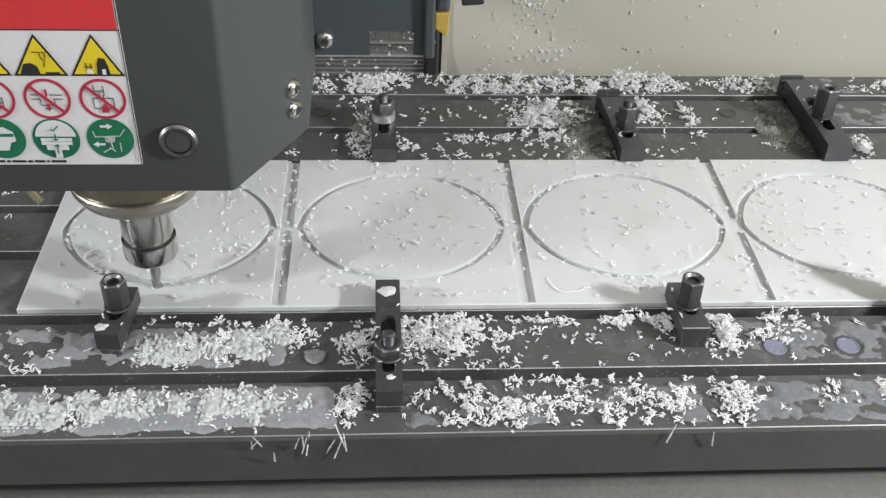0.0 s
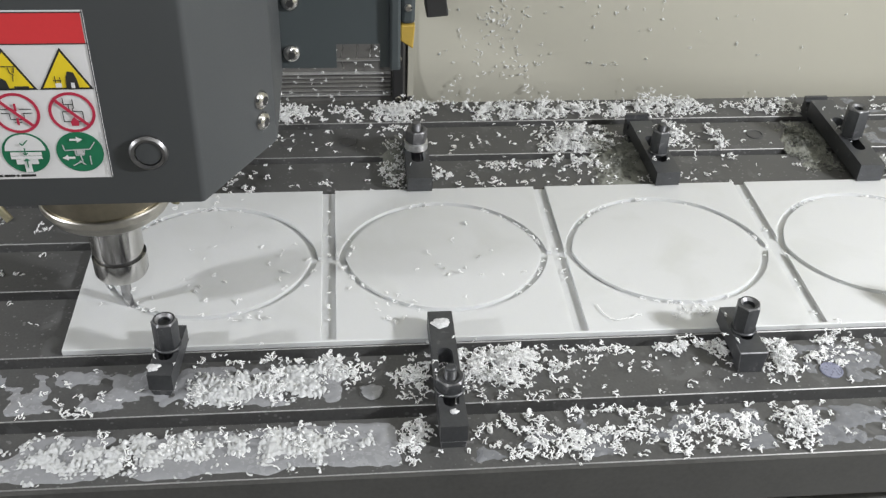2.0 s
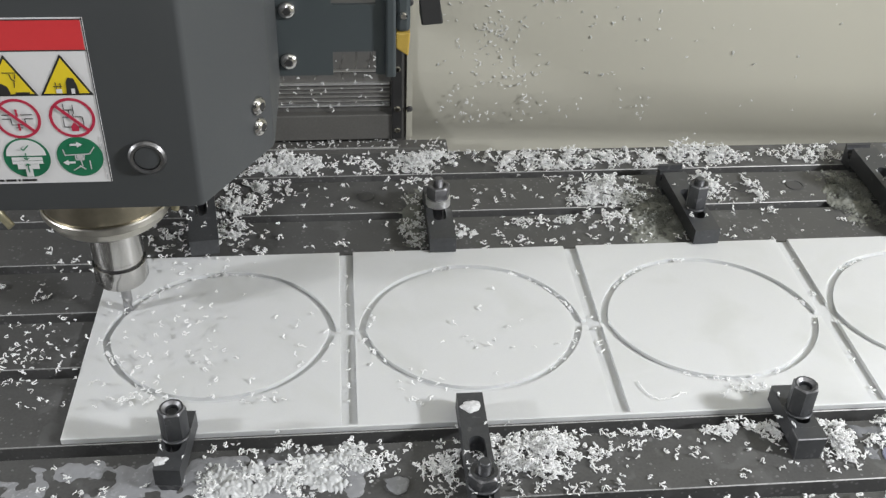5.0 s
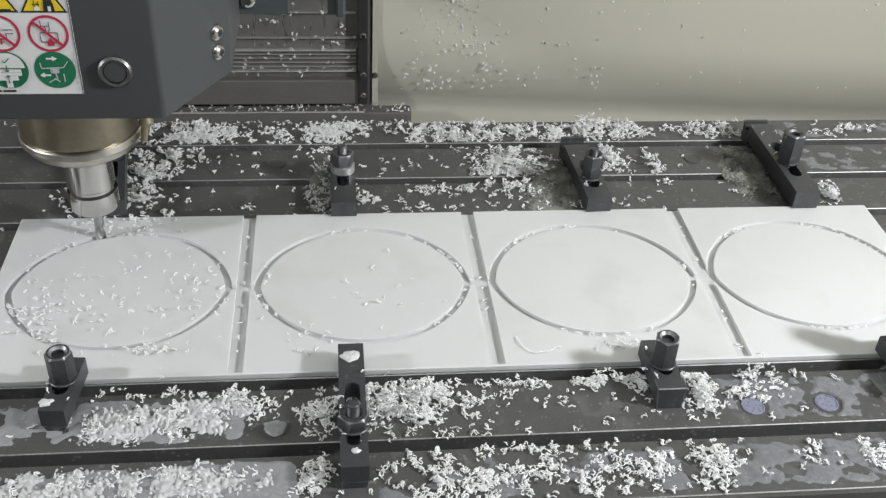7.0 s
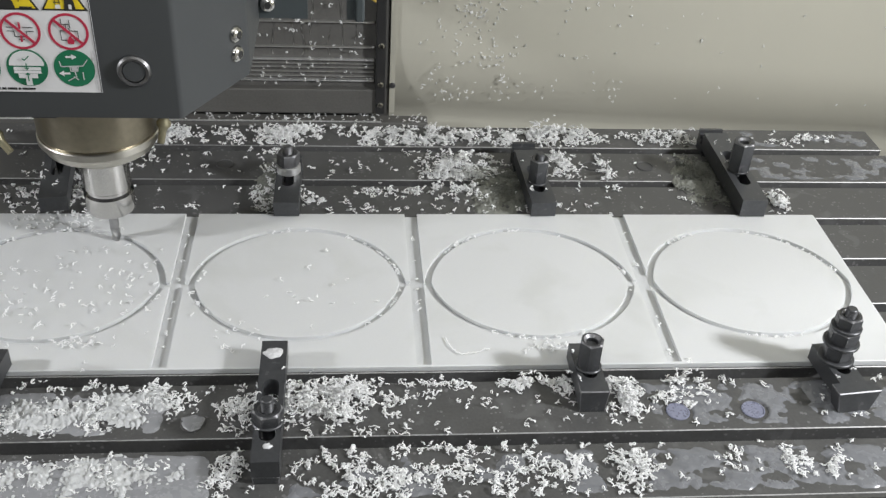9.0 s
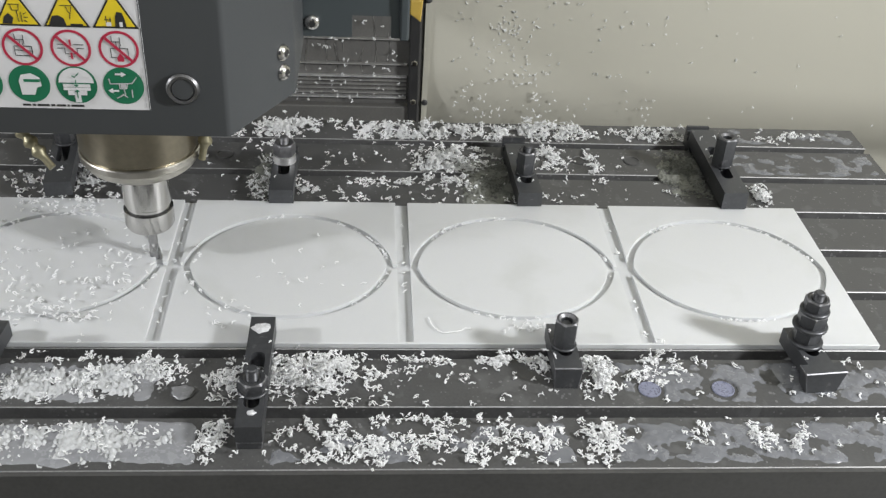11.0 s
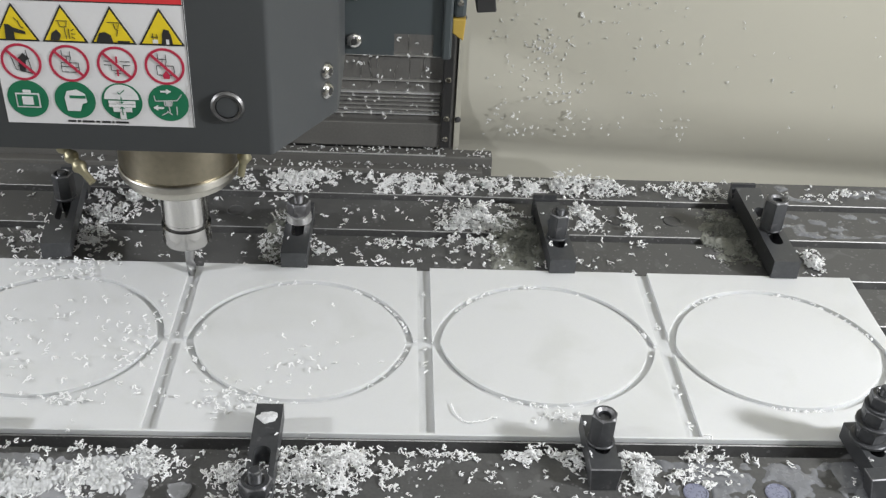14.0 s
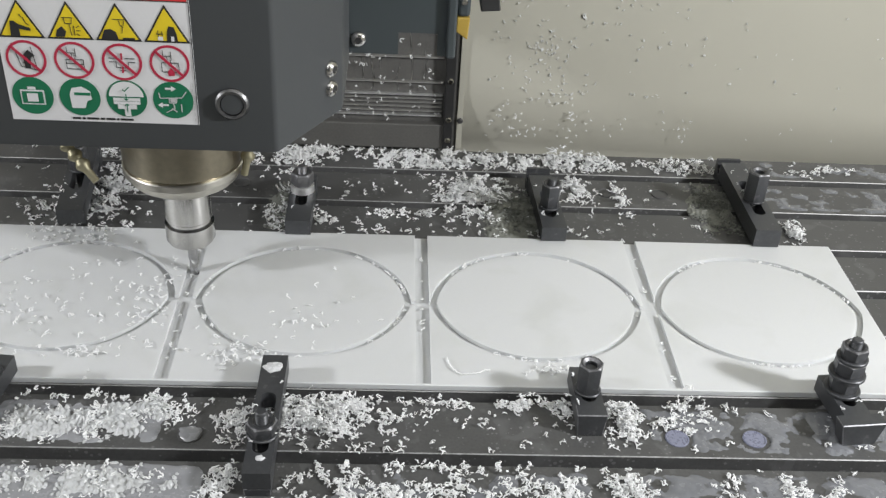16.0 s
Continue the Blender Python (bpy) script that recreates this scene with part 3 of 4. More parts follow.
def spindle():
    ob = thing("spindle", (0, 0, 0.914), "spindle nose with steel collet holder and end mill", "spindle")
    bm = bmesh.new()
    lathe(bm, [(0, 0.355), (0.083, 0.355), (0.083, 0.300), (0.0785, 0.298), (0.0775, 0.194), (0.0765, 0.190), (0.0742, 0.1885), (0.0742, 0.184), (0, 0.184)], 72)
    nose = part("nose", bm, BRONZE, ob, "gold-tinted spindle nose cylinder", smooth=True)
    bm = bmesh.new()
    box(bm, -0.058, -0.028, -0.0785, -0.065, 0.240, 0.247, 0.001)
    part("key_slot", bm, SEAL, nose)
    bm = bmesh.new()
    lathe(bm, [(0, 0.1865), (0.0775, 0.1865), (0.0788, 0.185), (0.0788, 0.177), (0.0775, 0.1755), (0.0738, 0.1745), (0.0724, 0.172), (0.0715, 0.165), (0.0695, 0.163), (0.0550, 0.156), (0.0540, 0.153), (0.0400, 0.152), (0, 0.152)], 72)
    part("flange", bm, FLANGE, ob, smooth=True)
    bm = bmesh.new()
    lathe(bm, [(0, 0.154), (0.038, 0.154), (0.038, 0.149), (0.0318, 0.145), (0.0318, 0.097), (0.0298, 0.095), (0.0298, 0.091), (0, 0.091)], 64)
    part("collet_holder", bm, STEEL, ob, smooth=True)
    bm = bmesh.new()
    lathe(bm, [(0, 0.093), (0.0288, 0.093), (0.0288, 0.086), (0, 0.086)], 48)
    part("groove", bm, SEAL, ob, smooth=True)
    bm = bmesh.new()
    lathe(bm, [(0, 0.088), (0.0335, 0.088), (0.0335, 0.064), (0.031, 0.059), (0.012, 0.058), (0, 0.058)], 64)
    part("collet_nut", bm, STEEL, ob, smooth=True)
    # end mill: shank and three twisted flutes
    bm = bmesh.new()
    lathe(bm, [(0, 0.060), (0.0066, 0.060), (0.0066, 0.028), (0, 0.028)], 24)
    rows, k = [], 12
    for i in range(15):
        z, a = 0.029 - 0.029 * i / 14, 2.2 * i / 14
        rows.append([bm.verts.new(((0.0066 if j % 4 < 2 else 0.0046) * math.cos(a + 2 * math.pi * j / k), (0.0066 if j % 4 < 2 else 0.0046) * math.sin(a + 2 * math.pi * j / k), z)) for j in range(k)])
    for a, b in zip(rows, rows[1:]):
        for j in range(k):
            bm.faces.new((a[j], a[(j + 1) % k], b[(j + 1) % k], b[j]))
    bm.faces.new(rows[-1])
    CUTTER.append(part("end_mill", bm, CARBIDE, ob, "carbide end mill"))

    def nozzle(x, y, z, tx, tz, ty):
        bm = bmesh.new()
        m = look((x, y, z), (tx, ty, tz)) @ pose(0, 0, 0, 180, 0, 0)
        prof = [(0, 0)]
        for i in range(3):
            s = i * 0.016
            prof += [(0.006, s), (0.0095, s + 0.005), (0.0095, s + 0.009), (0.006, s + 0.014)]
        prof += [(0.005, 0.050), (0.005, 0.066), (0, 0.066)]
        prof = [(0, -0.14), (0.006, -0.14)] + prof[1:]
        lathe(bm, prof, 20, m)
        part("coolant_nozzle", bm, BRASS, ob, "jointed tarnished brass coolant nozzle", smooth=True)

    nozzle(-0.146, -0.02, 0.216, -0.098, 0.168, -0.05)
    nozzle(0.096, -0.01, 0.238, 0.080, 0.163, -0.02)
    bm = bmesh.new()
    box(bm, -0.19, 0.11, -0.06, 0.06, 0.338, 0.348, 0.003)
    part("mount_plate", bm, SEAL, ob)
    return ob


spindle()

# ---- all that rides on the table, laid out in the table's own plan ----
RIDERS = []


def rides(ob):
    RIDERS.append((ob, ob.matrix_basis.copy()))
    return ob


X0, X1, Y0, Y1 = -1.26, 0.853, -0.384, 0.465
RIMS = [-0.300, -0.192, -0.060, 0.048, 0.157, 0.267, 0.376]
SLOT = 0.018


PLUGS = [(0.308, -0.251), (0.403, -0.250), (-0.271, -0.257), (-0.367, -0.247), (0.316, 0.332), (0.408, 0.332), (-0.29, 0.332), (-0.39, 0.332)]


def table():
    ob = thing("machine_table", (0, 0, TOP), "dark cast iron milling table with long T-slots, wet and chip-strewn", "machine table")
    lands = list(zip([Y0] + [r + SLOT for r in RIMS], RIMS + [Y1]))
    for a, b in lands:
        bm = bmesh.new()
        box(bm, X0, X1, a, b, -0.034, 0.0, 0.0)
        top = [e for e in bm.edges if all(abs(v.co.z) < 1e-6 for v in e.verts) and abs(e.verts[0].co.y - e.verts[1].co.y) < 1e-6]
        out = bmesh.ops.bevel(bm, geom=top, offset=0.0011, segments=1, affect="EDGES")
        for f in out["faces"]:
            f.material_index = 1
        part("land", bm, [IRON, IRON_EDGE], ob)
    bm = bmesh.new()
    box(bm, X0, X1, Y0, Y1, -0.068, -0.034, 0.002)
    part("base_slab", bm, FRONT_IRON, ob)
    bm = bmesh.new()
    box(bm, X0, X1, Y0 - 0.006, Y0 - 0.0005, -0.070, -0.0012)
    rims = [e for e in bm.edges if all(v.co.y < Y0 - 0.004 and v.co.z < -0.05 for v in e.verts) and abs(e.verts[0].co.z - e.verts[1].co.z) < 1e-6]
    out = bmesh.ops.bevel(bm, geom=rims, offset=0.0016, segments=1, affect="EDGES")
    for f in out["faces"]:
        f.material_index = 1
    part("front_face", bm, [FRONT_IRON, IRON_EDGE], ob, "scraped dark iron front face with worn edges")
    bm = bmesh.new()
    box(bm, X0 + 0.03, X1 - 0.03, Y0 + 0.05, Y1 - 0.05, -0.30, -0.068)
    part("saddle", bm, SLOT_DARK, ob)
    for x, y in PLUGS:
        bm = bmesh.new()
        lathe(bm, [(0, -0.004), (0.0145, -0.004), (0.0145, 0.0012), (0.0130, 0.0018), (0.0124, 0.0008), (0, 0.0008)], 32, pose(x, y, 0))
        part("hole_plug", bm, PLUG if y < 0 < x else SLOT_DARK, ob, "blue-grey round hole plug", smooth=True)
    return rides(ob)


table()

SHEET_T = 0.0088
SX0, SX1, SY0, SY1 = -0.650, 0.640, -0.1725, 0.1725
GROOVES = [-0.3220, 0.0035, 0.3245]
CENTRES = [-0.4850, -0.1600, 0.1625, 0.4790]
# each channel is two arcs that meet in a point at either side: the arc's centre in y, its radius
FAR_ARC, NEAR_ARC = (-0.0155, 0.1445), (0.0265, 0.1460)
TIP_Y = -0.0016
TIP_X = math.sqrt(FAR_ARC[1] ** 2 - (TIP_Y - FAR_ARC[0]) ** 2)


def lens(cx, more, k=64):
    """The channel's outline, pushed out by more: the far arc from the right tip to the left one, then the near arc back."""
    out = []
    for (cy, r), up in ((FAR_ARC, 1), (NEAR_ARC, -1)):
        r = r + more
        tip = TIP_Y - cy
        half = math.asin(min(1.0, abs(tip) / r))
        lo = half if tip * up > 0 else -half
        for i in range(k):
            a = lo + (math.pi - 2 * lo) * (i + 0.5) / k
            out.append((cx + up * r * math.cos(a), cy + up * r * math.sin(a)))
    return out


def on_channel(cx, a):
    """A place on the channel's middle line, in the direction a."""
    cy, r = FAR_ARC if math.sin(a) > 0 else NEAR_ARC
    x = 0.97 * TIP_X * math.cos(a)
    return cx + x, cy + math.copysign(math.sqrt(r * r - x * x), math.sin(a))


def sheet():
    """White sheet with four round channels, three cross grooves and the short links between them."""
    def solid(bm):
        me = bpy.data.meshes.new("cut")
        bmesh.ops.recalc_face_normals(bm, faces=bm.faces)
        bm.to_mesh(me)
        bm.free()
        return new("cut", me)

    bm = bmesh.new()
    box(bm, SX0, SX1, SY0, SY1, 0, SHEET_T, 0.0008, 1)
    body = solid(bm)
    cuts = []
    deep = SHEET_T - 0.0060
    bm = bmesh.new()
    for g in GROOVES:
        box(bm, g - 0.0095, g + 0.0095, SY0 + 0.0035, SY1 + 0.02, deep, SHEET_T + 0.01)
    cuts.append(solid(bm))
    bm = bmesh.new()
    for c in CENTRES:
        ring_plate(bm, lens(c, 0.0048), lens(c, -0.0048), deep + 0.0005, SHEET_T + 0.01)
    cuts.append(solid(bm))
    bm = bmesh.new()
    for i, g in enumerate(GROOVES):
        box(bm, CENTRES[i] + TIP_X - 0.003, CENTRES[i + 1] - TIP_X + 0.003, TIP_Y - 0.0055, TIP_Y + 0.0055, deep + 0.001, SHEET_T + 0.01)
    cuts.append(solid(bm))
    for c in cuts:
        mod = body.modifiers.new("cut", "BOOLEAN")
        mod.operation, mod.object, mod.solver = "DIFFERENCE", c, "EXACT"
    bpy.context.view_layer.update()
    me = bpy.data.meshes.new_from_object(body.evaluated_get(bpy.context.evaluated_depsgraph_get()))
    for o in [body] + cuts:
        bpy.data.objects.remove(o)
    me.name = "plastic_sheet"
    me.materials.clear()
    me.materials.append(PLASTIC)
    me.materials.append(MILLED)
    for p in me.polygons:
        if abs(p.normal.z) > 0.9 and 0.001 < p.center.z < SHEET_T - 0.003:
            p.material_index = 1    # the thin web left under the cuts, its colour greyed for their shade
    ob = new("plastic_sheet", me)
    ob.location = (0, 0, TOP)
    return rides(tagged(ob, "milky white plastic sheet with four round milled channels", "plastic sheet"))


sheet()


def stadium(w, l, k=36):
    """A slot's outline, k points, long along y."""
    pts = []
    for i in range(k):
        a = 2 * math.pi * (i + 0.5) / k
        pts.append((w / 2 * math.cos(a), w / 2 * math.sin(a) + (l - w) / 2 * (1 if math.sin(a) > 0 else -1)))
    return pts


def frame_for(pts, w, l):
    """Points on a rectangle, in the same directions as the slot's points."""
    out = []
    for i, (x, y) in enumerate(pts):
        a = 2 * math.pi * (i + 0.5) / len(pts)
        c, s = math.cos(a), math.sin(a)
        f = 1 / max(abs(c), abs(s))
        out.append((w / 2 * c * f, l / 2 * s * f))
    return out


def clamp(at, length, width, top, nut_y, nut, turn=0.0, label="", foot=0.0, step=False, stud_top=0.095, thick=0.024, heel=None, steps=6):
    """A slotted strap whose far end (+y) or near end bears on the sheet; the other end stands on a heel or step block."""
    top, stud_top = top - 0.010, stud_top - 0.010
    ob = thing("strap_clamp", (at[0], at[1], TOP), label, "clamp", "clamps round the sheet")
    ob.rotation_euler = (0, 0, radians(turn))
    L = length / 2
    hole = stadium(0.0185, length * 0.50)
    hole = [(x, y + nut_y * 0.5) for x, y in hole]
    bm = bmesh.new()
    ring_plate(bm, frame_for(hole, width, length), hole, top - thick, top)
    out = bmesh.ops.bevel(bm, geom=[e for e in bm.edges if e.calc_length() > width * 0.12 and len(e.link_faces) == 2 and e.calc_face_angle(0) > 1.3 and max(abs(v.co.x) for v in e.verts) > width * 0.45], offset=0.0013, segments=1, affect="EDGES")
    for f in out["faces"]:
        f.material_index = 1
    part("strap", bm, [OXIDE, OXIDE_EDGE], ob, "black oxide slotted steel strap")
    if step:
        # serrated step block under the far end
        bm = bmesh.new()
        n = steps
        h0 = top - thick - 0.0065
        rise = [max(0.003, h0), h0 + 0.006] + [h0 + 0.006 + 0.0065 * i for i in range(1, n - 1)]
        poly = [(-0.018, 0)] + [p for i in range(n) for p in ((-0.018 + 0.006 * i, rise[i]), (-0.018 + 0.006 * (i + 1), rise[i]))] + [(-0.018 + 0.006 * n, 0)]
        m = pose(0, L + 0.0065, 0, 90, 0, 90)
        prism(bm, poly, -width / 2, width / 2, m)
        for f in bm.faces:
            if f.calc_area() < width * 0.0075 and abs(f.normal.y) > 0.7:
                f.material_index = 1
        part("step_block", bm, [OXIDE, OXIDE_EDGE], ob, "serrated black step block")
    else:
        bm = bmesh.new()
        w0, w1 = width / 2 - foot, width / 2 + (0.5 * foot if foot > 0.008 else 0)
        y = -L
        vs = []
        front, back, high = (y - 0.004, y + 0.016, top + 0.001) if heel else (y + 0.001, y + 0.034, top - thick - 0.001)
        if heel:
            w0, w1 = heel
        for z, w in ((0.0, w0), (high, w1)):
            vs += [bm.verts.new((s * w, yy, z)) for s, yy in ((-1, front), (1, front), (1, back), (-1, back))]
        for q in ((3, 2, 1, 0), (4, 5, 6, 7), (0, 1, 5, 4), (1, 2, 6, 5), (2, 3, 7, 6), (3, 0, 4, 7)):
            bm.faces.new([vs[i] for i in q])
        out = bmesh.ops.bevel(bm, geom=list(bm.edges), offset=0.0012, segments=1, affect="EDGES")
        for f in out["faces"]:
            f.material_index = 1
        part("heel_block", bm, [OXIDE, OXIDE_EDGE], ob, "black steel heel block")
    # washer, stud and nuts
    def washer(z, r=0.0165, h=0.0035):
        bm = bmesh.new()
        lathe(bm, [(0.0082, z), (r - 0.001, z), (r, z + 0.001), (r, z + h - 0.001), (r - 0.001, z + h), (0.0082, z + h), (0.0082, z)], 32, pose(0, nut_y, 0))
        part("washer", bm, OXIDE if nut != "collar" else STEEL, ob, smooth=True)

    def hexnut(z, h, r, name, mat):
        """Six flats, the corners turned down to a circle at either end, the bore countersunk."""
        bm = bmesh.new()
        k, flat = 48, r * math.cos(math.pi / 6)

        def hexed(a):
            return flat / math.cos((a - 0.2) % (math.pi / 3) - math.pi / 6)

        rows = []
        for zz, how in ((z, 0.955), (z + 0.0016, 1), (z + h - 0.0022, 1), (z + h, 0.93), (z + h, -0.0108), (z + h - 0.0032, -0.0076), (z + 0.001, -0.0076)):
            ring = []
            for i in range(k):
                a = 0.2 + 2 * math.pi * i / k
                q = -how if how < 0 else hexed(a) if how == 1 else min(hexed(a), flat * how * 1.04)
                ring.append(bm.verts.new((q * math.cos(a), nut_y + q * math.sin(a), zz)))
            rows.append(ring)
        for n, (lower, upper) in enumerate(zip(rows, rows[1:])):
            for i in range(k):
                f = bm.faces.new((lower[i], lower[(i + 1) % k], upper[(i + 1) % k], upper[i]))
                f.material_index = 1 if n in (2, 4) else 0
        part(name, bm, [mat, OXIDE_EDGE], ob, smooth=True)

    stud_h = stud_top
    bm = bmesh.new()
    prof = [(0, 0.001), (0.0073, 0.001)]
    z = 0.03
    while z < stud_h - 0.002:
        prof += [(0.0073, z), (0.0066, z + 0.001)]
        z += 0.002
    prof += [(0.0066, stud_h - 0.001), (0.0055, stud_h), (0, stud_h)]
    lathe(bm, prof, 20, pose(0, nut_y, 0))
    part("stud", bm, STUD if nut == "collar" else OXIDE, ob, smooth=True)
    if nut == "tall":
        washer(top)
        hexnut(top + 0.0036, 0.050 if thick > 0.025 else 0.039, 0.0185 if thick > 0.025 else 0.0156, "coupling_nut", OXIDE)
    elif nut == "low":
        washer(top, 0.0185)
        hexnut(top + 0.0036, 0.016, 0.0180, "hex_nut", OXIDE)
    elif nut == "collar":
        bm = bmesh.new()
        lathe(bm, [(0.0075, top), (0.0185, top), (0.0185, top + 0.012), (0.0075, top + 0.012), (0.0075, top)], 32, pose(0, nut_y, 0))
        part("collar", bm, LIGHT_METAL, ob, "bright steel spacer collar", smooth=True)
        hexnut(top + 0.0121, 0.021, 0.0180, "hex_nut", STUD)
    else:
        z = top
        for r, h, w in ((0.0185, 0.020, 0.0225), (0.0190, 0.019, 0.0225), (0.0165, 0.016, 0.0190)):
            washer(z, w, 0.005)
            hexnut(z + 0.0051, h, r, "hex_nut", OXIDE)
            z += 0.0052 + h
    return rides(ob)


clamp((-0.5150, -0.2050), 0.090, 0.029, 0.044, 0.007, "tall", -5, "short black strap clamp with a tall coupling nut", foot=0.004, stud_top=0.080)
clamp((-0.1810, -0.2530), 0.200, 0.031, 0.046, -0.038, "low", 0, "long black strap clamp with a hex nut, wet with coolant", foot=0.001, stud_top=0.080)
clamp((0.2020, -0.2020), 0.086, 0.033, 0.042, 0.000, "tall", 0, "short black strap clamp with a tall coupling nut among chips", foot=0.008, stud_top=0.078, heel=(0.0155, 0.0185))
clamp((0.5240, -0.2080), 0.090, 0.034, 0.042, 0.016, "stack", 6, "short black strap clamp under a stack of flanged nuts", foot=0.010, stud_top=0.122, heel=(0.021, 0.029))
clamp((-0.5330, 0.2660), 0.200, 0.040, 0.050, 0.026, "tall", 8, "black strap clamp with step block in the spindle's shade", step=True)
clamp((-0.1830, 0.2350), 0.142, 0.038, 0.044, 0.021, "collar", 0, "black strap clamp with a bright collar and bare stud", step=True, steps=3, stud_top=0.088)
clamp((0.2035, 0.2460), 0.162, 0.038, 0.044, -0.019, "tall", 2, "black strap clamp with a coupling nut amid piled chips", step=True)
clamp((0.5370, 0.2720), 0.214, 0.040, 0.050, -0.016, "tall", 0, "heavy black strap clamp with a coupling nut on a step block", step=True, thick=0.030)

# ---- coolant film on the lands ----


def puddle(x0, x1, y0, y1, seed, fill, size, label, height=0.0022, mat=None):
    """A thin rolling skin: where it dips below the iron the land is bare."""
    step = 0.0026
    nx, ny = int((x1 - x0) / step) + 1, int((y1 - y0) / step) + 1
    verts, faces = [], []
    for j in range(ny):
        for i in range(nx):
            x, y = x0 + i * step, y0 + j * step
            h = noise.noise((x / size, y / size * 1.3, seed)) + 0.75 * noise.noise((x / size * 2.4, y / size * 2.4, seed + 5)) + 0.35 * noise.noise((x / size * 6, y / size * 6, seed + 8))
            edge = min((x - x0), (x1 - x), (y - y0), (y1 - y)) / 0.014
            if any((x - a) ** 2 + (y - b) ** 2 < 0.0185 ** 2 for a, b in PLUGS):
                h -= 2.0
            h = h + fill - 1.2 * max(0, 1 - edge) ** 2
            verts.append((x, y, max(-0.003, min(height, 0.004 * h))))
    for j in range(ny - 1):
        for i in range(nx - 1):
            a = j * nx + i
            q = (a, a + 1, a + nx + 1, a + nx)
            if max(verts[k][2] for k in q) > 0:
                faces.append(q)
    me = bpy.data.meshes.new("coolant_puddle")
    me.from_pydata(verts, [], faces)
    me.materials.append(mat or MILK)
    for p in me.polygons:
        p.use_smooth = True
    ob = new("coolant_puddle", me)
    ob.location = (0, 0, TOP)
    return rides(tagged(ob, label, "puddle", kind="stuff"))


puddle(-0.80, -0.235, -0.380, -0.304, 3.0, 0.42, 0.075, "milky coolant pooled along the front of the table")
puddle(-0.80, -0.30, -0.278, -0.196, 7.0, 0.10, 0.055, "milky coolant blobs on the table before the sheet")
puddle(0.24, 0.85, -0.380, -0.304, 11.0, 0.22, 0.040, "milky coolant smears near the table's end", mat=THIN_MILK)
puddle(0.27, 0.85, -0.278, -0.196, 15.0, 0.16, 0.040, "milky coolant smears round the hole plugs", mat=THIN_MILK)
puddle(-0.16, 0.20, -0.380, -0.304, 19.0, -0.15, 0.050, "thin milky coolant drops under the chips", mat=THIN_MILK)
puddle(0.58, 0.85, 0.396, 0.463, 23.0, -0.10, 0.050, "thin coolant film on the rear of the table", mat=THIN_MILK)
puddle(0.56, 0.85, 0.287, 0.374, 27.0, -0.10, 0.050, "thin coolant film between the rear slots", mat=THIN_MILK)



def slurry(spots, seed, label, mat=None, low=0.29, tall=0.013):
    """Soaked chips run together: a low lumpy skin, thick at the spots (x, y, half-width, half-depth)."""
    step = 0.0017
    sx0, sx1 = min(p[0] - p[2] for p in spots), max(p[0] + p[2] for p in spots)
    sy0, sy1 = min(p[1] - p[3] for p in spots), max(p[1] + p[3] for p in spots)
    nx, ny = int((sx1 - sx0) / step) + 1, int((sy1 - sy0) / step) + 1
    verts, faces = [], []
    for j in range(ny):
        for i in range(nx):
            x, y = sx0 + i * step, sy0 + j * step
            near = max(1 - ((x - a) / c) ** 2 - ((y - b) / d) ** 2 for a, b, c, d in spots)
            h = 0.55 * near - low + 0.55 * noise.noise((x / 0.022, y / 0.022, seed)) + 0.75 * abs(noise.noise((x / 0.0056, y / 0.0056, seed + 3))) - 0.10
            verts.append((x, y, max(-0.003, min(0.015, tall * h))))
    for j in range(ny - 1):
        for i in range(nx - 1):
            a = j * nx + i
            q = (a, a + 1, a + nx + 1, a + nx)
            if max(verts[k][2] for k in q) > 0:
                faces.append(q)
    me = bpy.data.meshes.new("chip_slurry")
    me.from_pydata(verts, [], faces)
    me.materials.append(mat or SLURRY)
    for p in me.polygons:
        p.use_smooth = True
    ob = new("chip_slurry", me)
    ob.location = (0, 0, TOP)
    return rides(tagged(ob, label, "chips", kind="stuff"))


slurry([(-0.447, -0.243, 0.070, 0.034), (-0.374, -0.236, 0.060, 0.034), (-0.33, -0.220, 0.04, 0.020)], 2.0, "white slurry of soaked chips before the sheet")
slurry([(-0.370, -0.338, 0.110, 0.036), (-0.500, -0.342, 0.090, 0.037), (-0.62, -0.345, 0.08, 0.036)], 5.0, "white slurry of soaked chips in pooled coolant")

slurry([(0.155, 0.250, 0.060, 0.085), (0.135, 0.205, 0.04, 0.03)], 8.0, "grey mat of soaked chips beside a clamp", CHIP_WET, 0.22, 0.007)
slurry([(0.488, 0.290, 0.045, 0.085)], 9.0, "grey mat of soaked chips beside the heavy clamp", CHIP_WET, 0.24, 0.007)
slurry([(-0.216, 0.262, 0.024, 0.090)], 12.0, "grey soaked chips along a clamp", CHIP_WET, 0.22, 0.006)



DROP = material("coolant_drop", (0.50, 0.505, 0.51), 0.15, 0, 0.3, 120, 300, 0.1, 0.0006)


